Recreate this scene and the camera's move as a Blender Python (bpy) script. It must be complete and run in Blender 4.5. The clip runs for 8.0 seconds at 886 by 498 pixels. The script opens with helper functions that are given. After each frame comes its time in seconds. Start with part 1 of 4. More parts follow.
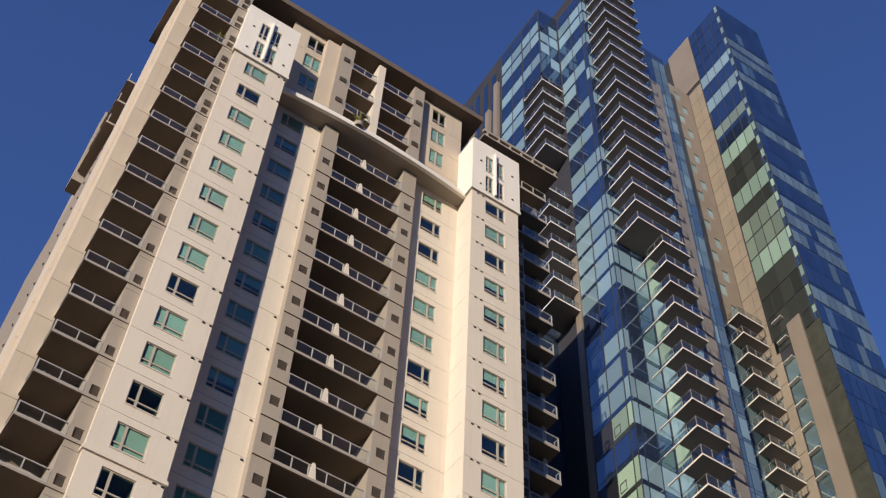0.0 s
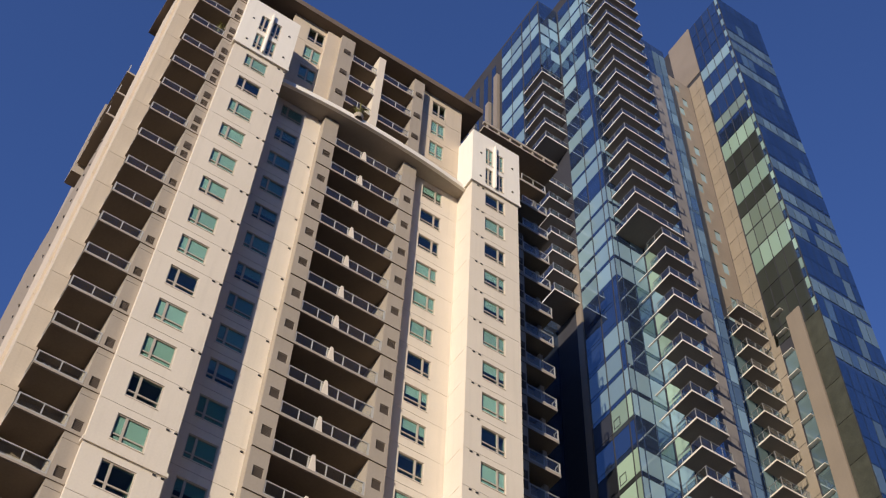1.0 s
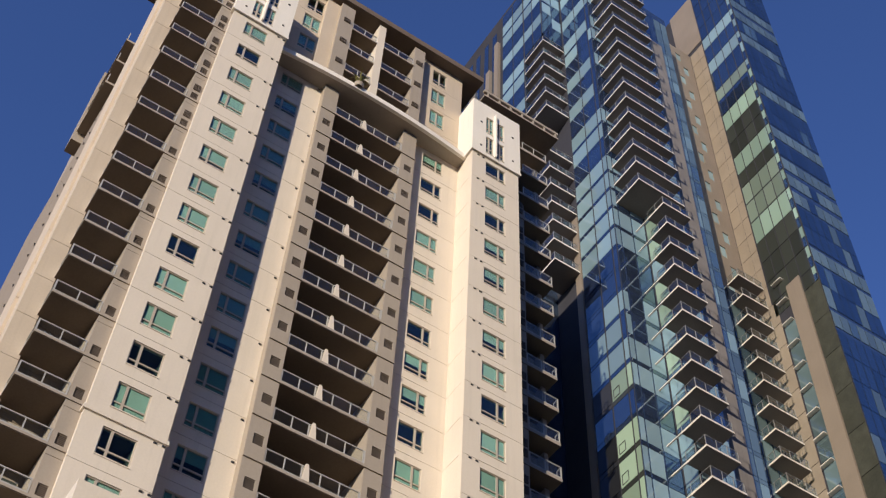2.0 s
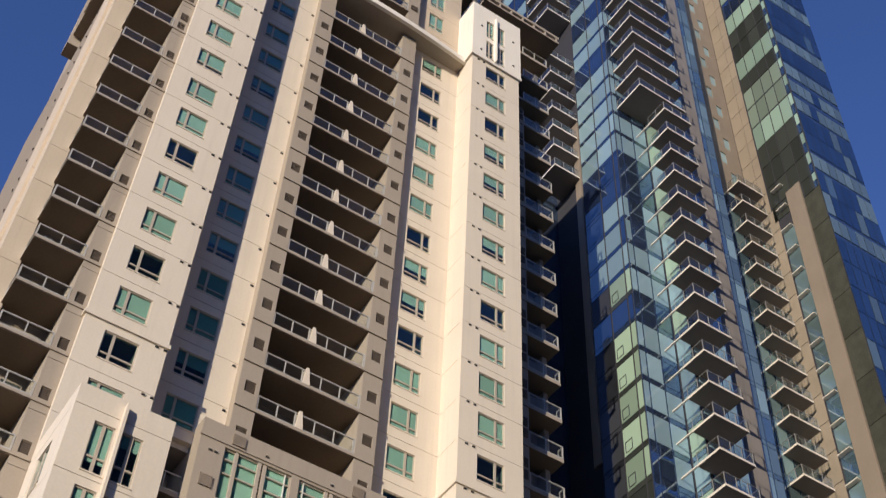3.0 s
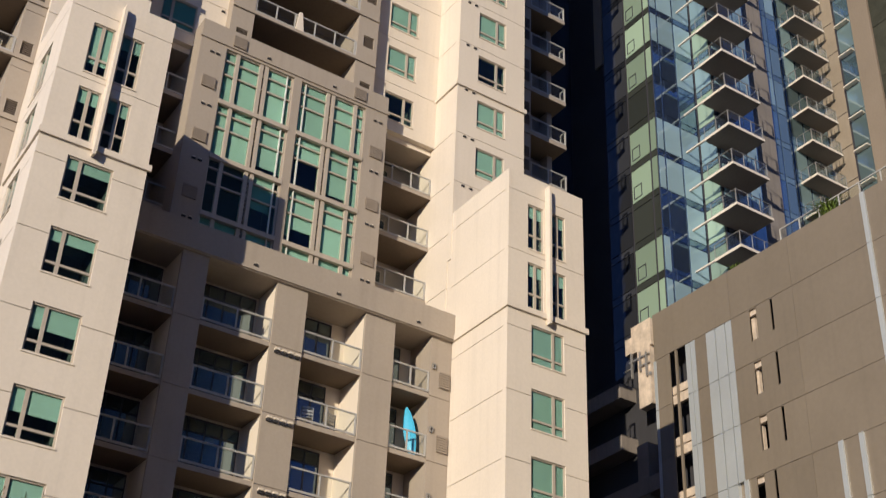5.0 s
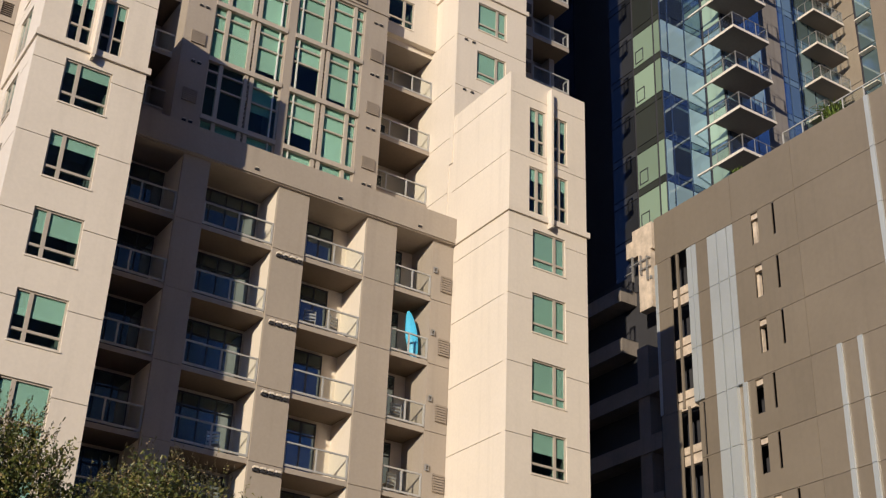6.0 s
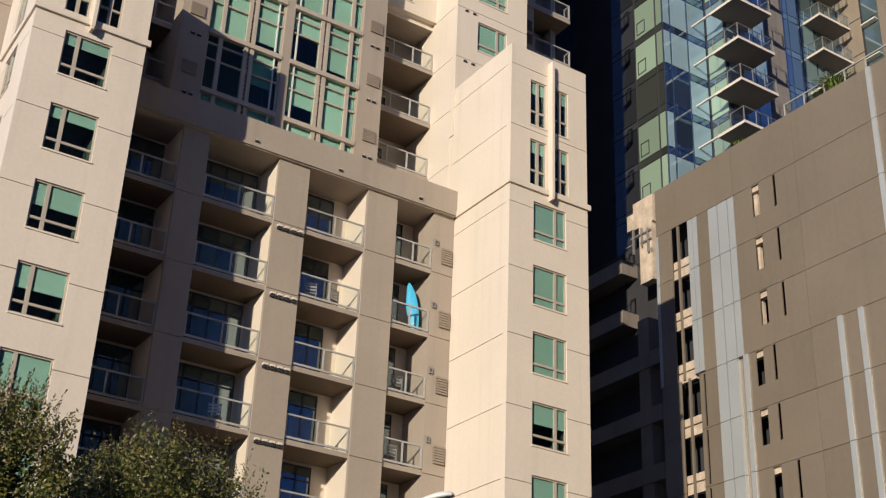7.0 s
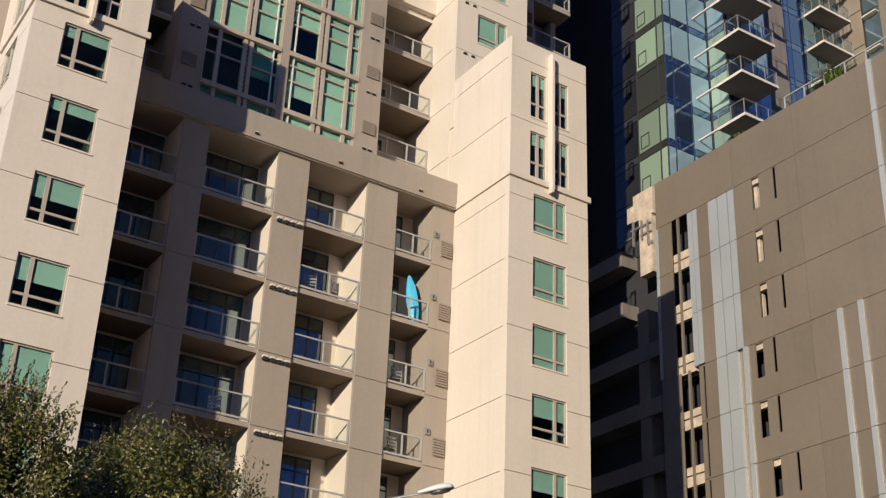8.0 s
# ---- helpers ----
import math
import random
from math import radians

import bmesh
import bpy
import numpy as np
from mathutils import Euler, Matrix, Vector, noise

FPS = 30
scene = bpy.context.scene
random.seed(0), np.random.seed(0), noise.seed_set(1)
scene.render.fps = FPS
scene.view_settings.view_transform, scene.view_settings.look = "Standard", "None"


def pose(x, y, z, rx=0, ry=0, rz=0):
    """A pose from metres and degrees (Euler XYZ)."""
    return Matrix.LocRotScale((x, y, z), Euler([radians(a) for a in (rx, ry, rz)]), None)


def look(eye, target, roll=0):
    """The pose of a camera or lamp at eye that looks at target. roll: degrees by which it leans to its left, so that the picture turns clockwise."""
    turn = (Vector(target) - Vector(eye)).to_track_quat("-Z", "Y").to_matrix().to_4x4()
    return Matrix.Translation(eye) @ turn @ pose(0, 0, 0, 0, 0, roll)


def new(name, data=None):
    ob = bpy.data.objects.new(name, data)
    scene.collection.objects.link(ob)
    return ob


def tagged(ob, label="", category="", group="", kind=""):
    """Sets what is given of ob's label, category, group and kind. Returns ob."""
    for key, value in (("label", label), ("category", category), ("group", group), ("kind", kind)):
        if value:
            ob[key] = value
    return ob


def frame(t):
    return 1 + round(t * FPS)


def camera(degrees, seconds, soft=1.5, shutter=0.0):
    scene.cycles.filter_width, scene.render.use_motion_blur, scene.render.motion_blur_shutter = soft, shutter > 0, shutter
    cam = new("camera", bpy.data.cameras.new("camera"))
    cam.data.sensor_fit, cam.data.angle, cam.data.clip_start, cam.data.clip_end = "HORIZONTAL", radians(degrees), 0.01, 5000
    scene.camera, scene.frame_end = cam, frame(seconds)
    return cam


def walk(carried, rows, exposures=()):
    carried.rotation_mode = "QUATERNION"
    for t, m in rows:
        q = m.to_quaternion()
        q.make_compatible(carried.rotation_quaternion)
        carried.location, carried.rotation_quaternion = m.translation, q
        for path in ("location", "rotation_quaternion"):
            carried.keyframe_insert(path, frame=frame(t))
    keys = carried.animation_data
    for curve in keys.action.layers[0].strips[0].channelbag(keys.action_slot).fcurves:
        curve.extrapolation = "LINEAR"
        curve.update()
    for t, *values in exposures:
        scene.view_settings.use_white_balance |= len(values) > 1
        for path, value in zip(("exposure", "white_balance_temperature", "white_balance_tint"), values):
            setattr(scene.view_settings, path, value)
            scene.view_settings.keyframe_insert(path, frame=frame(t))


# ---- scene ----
cam = camera(37.61, 8.0, soft=1.25, shutter=0.25)
PATH = [
    (0.0, pose(0, 0, 0, 145.61, -2.04, -33.30)),
    (0.5, pose(0, 0, 0, 145.50, -2.04, -33.31)),
    (1.0, pose(0, 0, 0, 145.27, -2.06, -33.34)),
    (1.2, pose(0, 0, 0, 145.13, -2.07, -33.35)),
    (2.3, pose(0, 0, 0, 143.08, -2.13, -33.41)),
    (2.5, pose(0, 0, 0, 142.37, -2.14, -33.42)),
    (3.0, pose(0, 0, 0, 139.76, -2.16, -33.48)),
    (3.5, pose(0, 0, 0, 136.22, -2.21, -33.58)),
    (4.0, pose(0, 0, 0, 131.80, -2.09, -33.50)),
    (4.5, pose(0, 0, 0, 126.65, -2.09, -33.44)),
    (5.0, pose(0, 0, 0, 122.35, -2.18, -33.41)),
    (5.2, pose(0, 0, 0, 121.12, -2.18, -33.40)),
    (6.3, pose(0, 0, 0, 117.58, -2.18, -33.31)),
    (6.5, pose(0, 0, 0, 117.33, -2.18, -33.30)),
    (7.0, pose(0, 0, 0, 116.91, -2.17, -33.29)),
    (7.5, pose(0, 0, 0, 116.68, -2.17, -33.30)),
    (8.0, pose(0, 0, 0, 116.57, -2.20, -33.31)),
]
walk(cam, PATH)

GROUND = -1.6

# ---- world and sun ----
SUN_DIR = Vector((0.832, 0.570, -0.224)).normalized()
world = bpy.data.worlds.new("sky_world")
scene.world = world
world.use_nodes = True
wn = world.node_tree.nodes
sky = wn.new("ShaderNodeTexSky")
sky.sky_type = "NISHITA"
sky.sun_disc = False
sky.sun_elevation = radians(12.5)
sky.sun_rotation = math.atan2(-SUN_DIR.x, -SUN_DIR.y)
sky.air_density = 1.0
sky.dust_density = 0.0
sky.ozone_density = 5.5
sky.altitude = 600
wn["Background"].inputs["Strength"].default_value = 0.15
grade = wn.new("ShaderNodeVectorMath")
grade.operation = "MULTIPLY"
grade.inputs[1].default_value = (1.27, 1.03, 1.26)
world.node_tree.links.new(sky.outputs["Color"], grade.inputs[0])
world.node_tree.links.new(grade.outputs["Vector"], wn["Background"].inputs["Color"])
sun_data = bpy.data.lights.new("sun", "SUN")
sun_data.energy = 4.62
sun_data.angle = radians(0.5)
sun_data.color = (1.0, 0.868, 0.685)
sun = new("sun", sun_data)
sun.matrix_world = look(Vector((0, 0, 150)) - SUN_DIR * 10, Vector((0, 0, 150)))


# ---- materials ----
def node_mat(name):
    m = bpy.data.materials.new(name)
    m.use_nodes = True
    return m, m.node_tree.nodes, m.node_tree.links, m.node_tree.nodes["Principled BSDF"]


def surface(name, color, rough=0.8, big=0.35, vary=0.10, fine=9.0, grain=0.06, bump=0.15, metal=0.0, spec=0.35, streak=0.0, island=0.0):
    """Paint, render or stone: broad patches, fine grain, rain streaks and a little relief."""
    m, n, l, b = node_mat(name)
    geo = n.new("ShaderNodeNewGeometry")
    n1 = n.new("ShaderNodeTexNoise")
    n1.inputs["Scale"].default_value = big
    n1.inputs["Detail"].default_value = 5
    l.new(geo.outputs["Position"], n1.inputs["Vector"])
    n2 = n.new("ShaderNodeTexNoise")
    n2.inputs["Scale"].default_value = fine
    n2.inputs["Detail"].default_value = 3
    l.new(geo.outputs["Position"], n2.inputs["Vector"])
    r1 = n.new("ShaderNodeMapRange")
    r1.inputs["From Min"].default_value, r1.inputs["From Max"].default_value = 0.3, 0.7
    r1.inputs["To Min"].default_value, r1.inputs["To Max"].default_value = 1 - vary, 1 + vary * 0.6
    l.new(n1.outputs["Fac"], r1.inputs["Value"])
    r2 = n.new("ShaderNodeMapRange")
    r2.inputs["From Min"].default_value, r2.inputs["From Max"].default_value = 0.3, 0.7
    r2.inputs["To Min"].default_value, r2.inputs["To Max"].default_value = 1 - grain, 1 + grain
    l.new(n2.outputs["Fac"], r2.inputs["Value"])
    mul = n.new("ShaderNodeMath")
    mul.operation = "MULTIPLY"
    l.new(r1.outputs["Result"], mul.inputs[0])
    l.new(r2.outputs["Result"], mul.inputs[1])
    last = mul.outputs[0]
    if streak:
        stretch = n.new("ShaderNodeMapping")
        stretch.inputs["Scale"].default_value = (2.2, 2.2, 0.10)
        l.new(geo.outputs["Position"], stretch.inputs["Vector"])
        n3 = n.new("ShaderNodeTexNoise")
        n3.inputs["Scale"].default_value = 1.3
        n3.inputs["Detail"].default_value = 4
        l.new(stretch.outputs["Vector"], n3.inputs["Vector"])
        r3 = n.new("ShaderNodeMapRange")
        r3.inputs["From Min"].default_value, r3.inputs["From Max"].default_value = 0.52, 0.75
        r3.inputs["To Min"].default_value, r3.inputs["To Max"].default_value = 1.0, 1 - streak
        l.new(n3.outputs["Fac"], r3.inputs["Value"])
        m3 = n.new("ShaderNodeMath")
        m3.operation = "MULTIPLY"
        l.new(last, m3.inputs[0])
        l.new(r3.outputs["Result"], m3.inputs[1])
        last = m3.outputs[0]
    if island:
        info = n.new("ShaderNodeObjectInfo")
        r4 = n.new("ShaderNodeMapRange")
        r4.inputs["To Min"].default_value, r4.inputs["To Max"].default_value = 1 - island, 1 + island
        l.new(info.outputs["Random"], r4.inputs["Value"])
        m4 = n.new("ShaderNodeMath")
        m4.operation = "MULTIPLY"
        l.new(last, m4.inputs[0])
        l.new(r4.outputs["Result"], m4.inputs[1])
        last = m4.outputs[0]
    col = n.new("ShaderNodeVectorMath")
    col.operation = "SCALE"
    col.inputs[0].default_value = color
    l.new(last, col.inputs["Scale"])
    l.new(col.outputs["Vector"], b.inputs["Base Color"])
    b.inputs["Roughness"].default_value = rough
    b.inputs["Metallic"].default_value = metal
    b.inputs["Specular IOR Level"].default_value = spec
    if bump:
        bp = n.new("ShaderNodeBump")
        bp.inputs["Strength"].default_value = bump
        bp.inputs["Distance"].default_value = 0.02
        l.new(n2.outputs["Fac"], bp.inputs["Height"])
        l.new(bp.outputs["Normal"], b.inputs["Normal"])
    return m


def clear_glass(name, tint, gloss=0.08, wavy=0.02, dust=0.0):
    """A tinted pane: see-through, with a mirror-like film that grows at a slant."""
    m = bpy.data.materials.new(name)
    m.use_nodes = True
    n, l = m.node_tree.nodes, m.node_tree.links
    n.remove(n["Principled BSDF"])
    tr = n.new("ShaderNodeBsdfTransparent")
    tr.inputs["Color"].default_value = (*tint, 1)
    gl = n.new("ShaderNodeBsdfGlossy")
    gl.inputs["Roughness"].default_value = 0.02
    gl.inputs["Color"].default_value = (0.9, 0.95, 1.0, 1)
    lw = n.new("ShaderNodeLayerWeight")
    lw.inputs["Blend"].default_value = 0.5
    pw = n.new("ShaderNodeMath")
    pw.operation = "POWER"
    pw.inputs[1].default_value = 4.0
    l.new(lw.outputs["Facing"], pw.inputs[0])
    add = n.new("ShaderNodeMath")
    add.operation = "ADD"
    add.use_clamp = True
    add.inputs[1].default_value = 0.04 + gloss
    l.new(pw.outputs[0], add.inputs[0])
    mix = n.new("ShaderNodeMixShader")
    l.new(add.outputs[0], mix.inputs["Fac"])
    l.new(tr.outputs[0], mix.inputs[1])
    l.new(gl.outputs[0], mix.inputs[2])
    top = mix
    if dust:
        df = n.new("ShaderNodeBsdfDiffuse")
        df.inputs["Color"].default_value = (0.72, 0.70, 0.66, 1)
        top = n.new("ShaderNodeMixShader")
        top.inputs["Fac"].default_value = dust
        l.new(mix.outputs[0], top.inputs[1])
        l.new(df.outputs[0], top.inputs[2])
    l.new(top.outputs[0], n["Material Output"].inputs["Surface"])
    if wavy:
        noi = n.new("ShaderNodeTexNoise")
        noi.inputs["Scale"].default_value = 0.9
        geo = n.new("ShaderNodeNewGeometry")
        l.new(geo.outputs["Position"], noi.inputs["Vector"])
        bp = n.new("ShaderNodeBump")
        bp.inputs["Strength"].default_value = wavy
        bp.inputs["Distance"].default_value = 0.3
        l.new(noi.outputs["Fac"], bp.inputs["Height"])
        l.new(bp.outputs["Normal"], gl.inputs["Normal"])
    return m


def coated_glass(name, base, tint, gloss, rough=0.03, vary=0.3):
    """Curtain-wall glass: what lies behind it, under a coloured mirror film that is slightly uneven from pane to pane."""
    m = bpy.data.materials.new(name)
    m.use_nodes = True
    n, l = m.node_tree.nodes, m.node_tree.links
    b = n["Principled BSDF"]
    b.inputs["Roughness"].default_value = 0.6
    b.inputs["Specular IOR Level"].default_value = 0.2
    info = n.new("ShaderNodeObjectInfo")
    geo = n.new("ShaderNodeNewGeometry")
    mx = n.new("ShaderNodeMath")
    mx.operation = "ADD"
    l.new(info.outputs["Random"], mx.inputs[0])
    l.new(geo.outputs["Random Per Island"], mx.inputs[1])
    fr = n.new("ShaderNodeMath")
    fr.operation = "FRACT"
    l.new(mx.outputs[0], fr.inputs[0])
    rg = n.new("ShaderNodeMapRange")
    rg.inputs["To Min"].default_value, rg.inputs["To Max"].default_value = 1 - vary, 1 + vary
    l.new(fr.outputs[0], rg.inputs["Value"])
    sc = n.new("ShaderNodeVectorMath")
    sc.operation = "SCALE"
    sc.inputs[0].default_value = base
    l.new(rg.outputs["Result"], sc.inputs["Scale"])
    l.new(sc.outputs["Vector"], b.inputs["Base Color"])
    gl = n.new("ShaderNodeBsdfGlossy")
    gl.inputs["Roughness"].default_value = rough
    gl.inputs["Color"].default_value = (*tint, 1)
    noi = n.new("ShaderNodeTexNoise")
    noi.inputs["Scale"].default_value = 0.5
    l.new(geo.outputs["Position"], noi.inputs["Vector"])
    bp = n.new("ShaderNodeBump")
    bp.inputs["Strength"].default_value = 0.03
    bp.inputs["Distance"].default_value = 0.4
    l.new(noi.outputs["Fac"], bp.inputs["Height"])
    l.new(bp.outputs["Normal"], gl.inputs["Normal"])
    mix = n.new("ShaderNodeMixShader")
    mix.inputs["Fac"].default_value = gloss
    l.new(b.outputs[0], mix.inputs[1])
    l.new(gl.outputs[0], mix.inputs[2])
    l.new(mix.outputs[0], n["Material Output"].inputs["Surface"])
    return m


WHITE = surface("white_render", (0.82, 0.77, 0.69), streak=0.05, vary=0.03, grain=0.025, bump=0.05)
CREAM = surface("cream_render", (0.716, 0.636, 0.532), streak=0.06, vary=0.035, grain=0.025, bump=0.05)
BEIGE = surface("beige_render", (0.58, 0.485, 0.375), streak=0.08, vary=0.04, grain=0.03, bump=0.05)
TAUPE = surface("taupe_render", (0.376, 0.322, 0.264), streak=0.08, vary=0.05, grain=0.03, bump=0.06)
# flank tone darkened to offset the stronger sun on that side
FLANK = surface("dimmed_tan_flank_render", (0.30, 0.245, 0.185), streak=0.08, vary=0.05, grain=0.03, bump=0.06)
# brown darkened to carry the shade under slabs and on balcony back walls
SOFFIT = surface("shaded_soffit_render", (0.19, 0.145, 0.105), vary=0.10)
EAVE = surface("dark_brown_eave", (0.16, 0.12, 0.09), vary=0.12)
JOINT = surface("joint_sealant", (0.30, 0.25, 0.20), vary=0.1, bump=0)
FRAME = surface("bronze_window_frame", (0.46, 0.40, 0.33), rough=0.5, vary=0.05)
RAIL = surface("grey_rail_paint", (0.42, 0.41, 0.39), rough=0.45, vary=0.06)
STEEL = surface("dull_steel", (0.30, 0.29, 0.28), rough=0.45, metal=0.3, vary=0.06)
VENT = surface("vent_grille", (0.15, 0.12, 0.095), rough=0.6, vary=0.15, fine=30)
PALEVENT = surface("taupe_vent_grille", (0.30, 0.25, 0.20), rough=0.6, vary=0.12, fine=30)
# near-black that stands in for shade inside openings, vents and decks
DARK = surface("opening_shade", (0.042, 0.042, 0.048), vary=0.2, bump=0)
# room walls coloured dark so the rooms look unlit behind the glass
ROOM = surface("dim_room_wall", (0.14, 0.13, 0.12), vary=0.2, bump=0)
BLIND = surface("pale_blind", (0.66, 0.68, 0.63), rough=0.9, vary=0.08, island=0.12)
PANE = clear_glass("teal_window_glass", (0.60, 0.79, 0.75), 0.02)
RAILGLASS = clear_glass("balcony_glass", (0.94, 0.96, 0.95), -0.035, dust=0.006)
CURTAINGLASS = clear_glass("green_bay_glass", (0.66, 0.86, 0.80), 0.02)
# base made bluer to hold part of the sky's reflection
BLUE = coated_glass("blue_curtain_glass", (0.014, 0.028, 0.075), (0.62, 0.80, 0.92), 0.36)
DOORGLASS = coated_glass("balcony_door_glass", (0.030, 0.058, 0.066), (0.66, 0.85, 0.95), 0.33, vary=0.5)
DIMDOOR = coated_glass("dim_door_glass", (0.075, 0.090, 0.085), (0.8, 0.9, 1.0), 0.16, vary=0.5)
# blinds and the sky's reflection are both put into these two base colours
PALE = coated_glass("pale_blind_glass", (0.25, 0.37, 0.40), (0.75, 0.88, 1.0), 0.32, vary=0.22)
FRONTPALE = coated_glass("sky_reflect_blind_glass", (0.235, 0.35, 0.42), (0.78, 0.90, 1.0), 0.16, vary=0.2)
PALEGREEN = coated_glass("pale_green_glass", (0.30, 0.43, 0.35), (0.75, 0.9, 0.95), 0.24, vary=0.3)
# near-black copy of the flank glass for panes in cast shadow
UNLIT = coated_glass("shadowed_dark_glass", (0.028, 0.030, 0.036), (0.6, 0.68, 0.8), 0.06, vary=0.6)
MISTY = coated_glass("misty_blue_glass", (0.125, 0.185, 0.20), (0.70, 0.86, 0.95), 0.34, vary=0.35)
# core colour holds the shade of the gap between the towers
NIGHT = surface("shade_black_core", (0.050, 0.050, 0.060), rough=0.95, spec=0.05, vary=0.1, bump=0)
SPANDREL = coated_glass("sky_tinted_metal_frame", (0.030, 0.050, 0.095), (0.62, 0.78, 0.95), 0.34, rough=0.08, vary=0.05)
GREENISH = coated_glass("green_lit_glass", (0.30, 0.415, 0.315), (0.7, 0.8, 0.9), 0.18, vary=0.3)
DIM = coated_glass("dim_blue_glass", (0.075, 0.13, 0.165), (0.7, 0.82, 1.0), 0.40, vary=0.25)
OLIVE = coated_glass("dim_green_glass", (0.20, 0.26, 0.21), (0.7, 0.8, 0.9), 0.20, vary=0.25)
SMOKE = coated_glass("smoky_glass", (0.035, 0.040, 0.034), (0.6, 0.65, 0.7), 0.12, vary=0.3)
MULLION = surface("dark_mullion", (0.06, 0.065, 0.075), rough=0.4, metal=0.3, vary=0.1)
STONE_GREEN = surface("dark_green_stone", (0.060, 0.062, 0.048), rough=0.35, big=0.9, vary=0.25, fine=6, grain=0.15, island=0.15)
TANSTONE = surface("tan_stone_panel", (0.285, 0.235, 0.18), rough=0.6, vary=0.10, island=0.05, streak=0.06)
PINKSTONE = surface("rose_tan_panel", (0.245, 0.20, 0.157), rough=0.6, vary=0.08, streak=0.05)
GREYCONC = surface("grey_concrete", (0.225, 0.205, 0.195), vary=0.15, streak=0.15)
# same slab as the pale edge, coloured dark for its shaded underside
SLAB = surface("shaded_slab_underside", (0.20, 0.165, 0.14), vary=0.15)
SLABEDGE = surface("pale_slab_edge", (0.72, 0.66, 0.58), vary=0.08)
BROWN = surface("brown_metal_panel", (0.236, 0.198, 0.153), rough=0.38, big=0.25, vary=0.07, fine=4, grain=0.03, bump=0.04, metal=0.15, spec=0.5, island=0.05, streak=0.07)
SILVER = surface("silver_strip_panel", (0.52, 0.56, 0.585), rough=0.3, metal=0.35, vary=0.06, grain=0.02, bump=0.02)
# concrete in two tones: this paler one is coloured as if in sun
PALECONC = surface("sunlit_concrete", (0.60, 0.50, 0.40), big=1.1, vary=0.28, fine=5, grain=0.10, streak=0.2, bump=0.3)
# the darker tone carries the shade on the parking decks
CONCRETE = surface("shaded_concrete", (0.23, 0.20, 0.175), vary=0.18, streak=0.18)
# glass of the unseen blocking slabs, blue to cool the fill light
SKYBLOCK = coated_glass("sky_block_glass", (0.030, 0.040, 0.065), (0.62, 0.78, 0.98), 0.20, rough=0.15)
ASPHALT = surface("asphalt", (0.05, 0.05, 0.05), rough=0.9, vary=0.2)
LEAF = surface("leaf_green", (0.085, 0.105, 0.027), rough=0.38, big=1.5, vary=0.35, spec=0.4, bump=0)
BARK = surface("bark", (0.10, 0.075, 0.055), rough=0.9, fine=20, bump=0.6)
TURQ = surface("turquoise_paint", (0.07, 0.46, 0.72), rough=0.3, vary=0.05)
GALV = surface("galvanised_steel", (0.45, 0.45, 0.45), rough=0.4, metal=0.6, vary=0.1)
LENSGLASS = surface("lamp_lens", (0.75, 0.75, 0.72), rough=0.25, vary=0.03)


# ---- mesh building ----
class Build:
    """Collects boxes and faces for one mesh with several materials."""

    def __init__(self):
        self.v, self.f, self.m, self.mats = [], [], [], []

    def mi(self, mat):
        if mat not in self.mats:
            self.mats.append(mat)
        return self.mats.index(mat)

    def face(self, pts, mat):
        k = len(self.v)
        self.v += [tuple(p) for p in pts]
        self.f.append(tuple(range(k, k + len(pts))))
        self.m.append(self.mi(mat))

    def box(self, x0, x1, y0, y1, z0, z1, mat, under=None):
        k = len(self.v)
        self.v += [(x0, y0, z0), (x1, y0, z0), (x1, y1, z0), (x0, y1, z0), (x0, y0, z1), (x1, y0, z1), (x1, y1, z1), (x0, y1, z1)]
        fs = [(0, 3, 2, 1), (4, 5, 6, 7), (0, 1, 5, 4), (1, 2, 6, 5), (2, 3, 7, 6), (3, 0, 4, 7)]
        i = self.mi(mat)
        for q, g in enumerate(fs):
            self.f.append(tuple(k + a for a in g))
            self.m.append(self.mi(under) if under and q == 0 else i)

    def prism(self, outline, z0, z1, mat, under=None):
        """An upright prism over a plan outline that runs counter-clockwise."""
        k, n = len(self.v), len(outline)
        self.v += [(x, y, z0) for x, y in outline] + [(x, y, z1) for x, y in outline]
        self.f.append(tuple(k + a for a in reversed(range(n))))
        self.m.append(self.mi(under or mat))
        self.f.append(tuple(k + n + a for a in range(n)))
        self.m.append(self.mi(mat))
        for a in range(n):
            b = (a + 1) % n
            self.f.append((k + a, k + b, k + n + b, k + n + a))
            self.m.append(self.mi(mat))

    def weld(self):
        seen, order, place = {}, [], []
        for p in self.v:
            k = (round(p[0], 4), round(p[1], 4), round(p[2], 4))
            if k not in seen:
                seen[k] = len(order)
                order.append(p)
            place.append(seen[k])
        self.v, self.f = order, [tuple(place[i] for i in f) for f in self.f]
        return self

    def mesh(self, name):
        me = bpy.data.meshes.new(name)
        me.from_pydata(self.v, [], self.f)
        for mat in self.mats:
            me.materials.append(mat)
        me.polygons.foreach_set("material_index", self.m)
        me.update()
        return me


def thing(name, base, label, category, group="", kind=""):
    ob = new(name)
    ob.location = base
    return tagged(ob, label, category, group, kind)


def put(name, mesh, parent=None, m=None, label=""):
    """One mesh object, at the pose m in the world (or in its parent, for a part of a part)."""
    ob = new(name, mesh)
    if parent:
        ob.parent = parent
        if parent.type == "EMPTY":
            ob.matrix_parent_inverse = Matrix.Translation(-Vector(parent.location))
    if m is not None:
        ob.matrix_basis = m
    if label:
        ob["label"] = label
    return ob


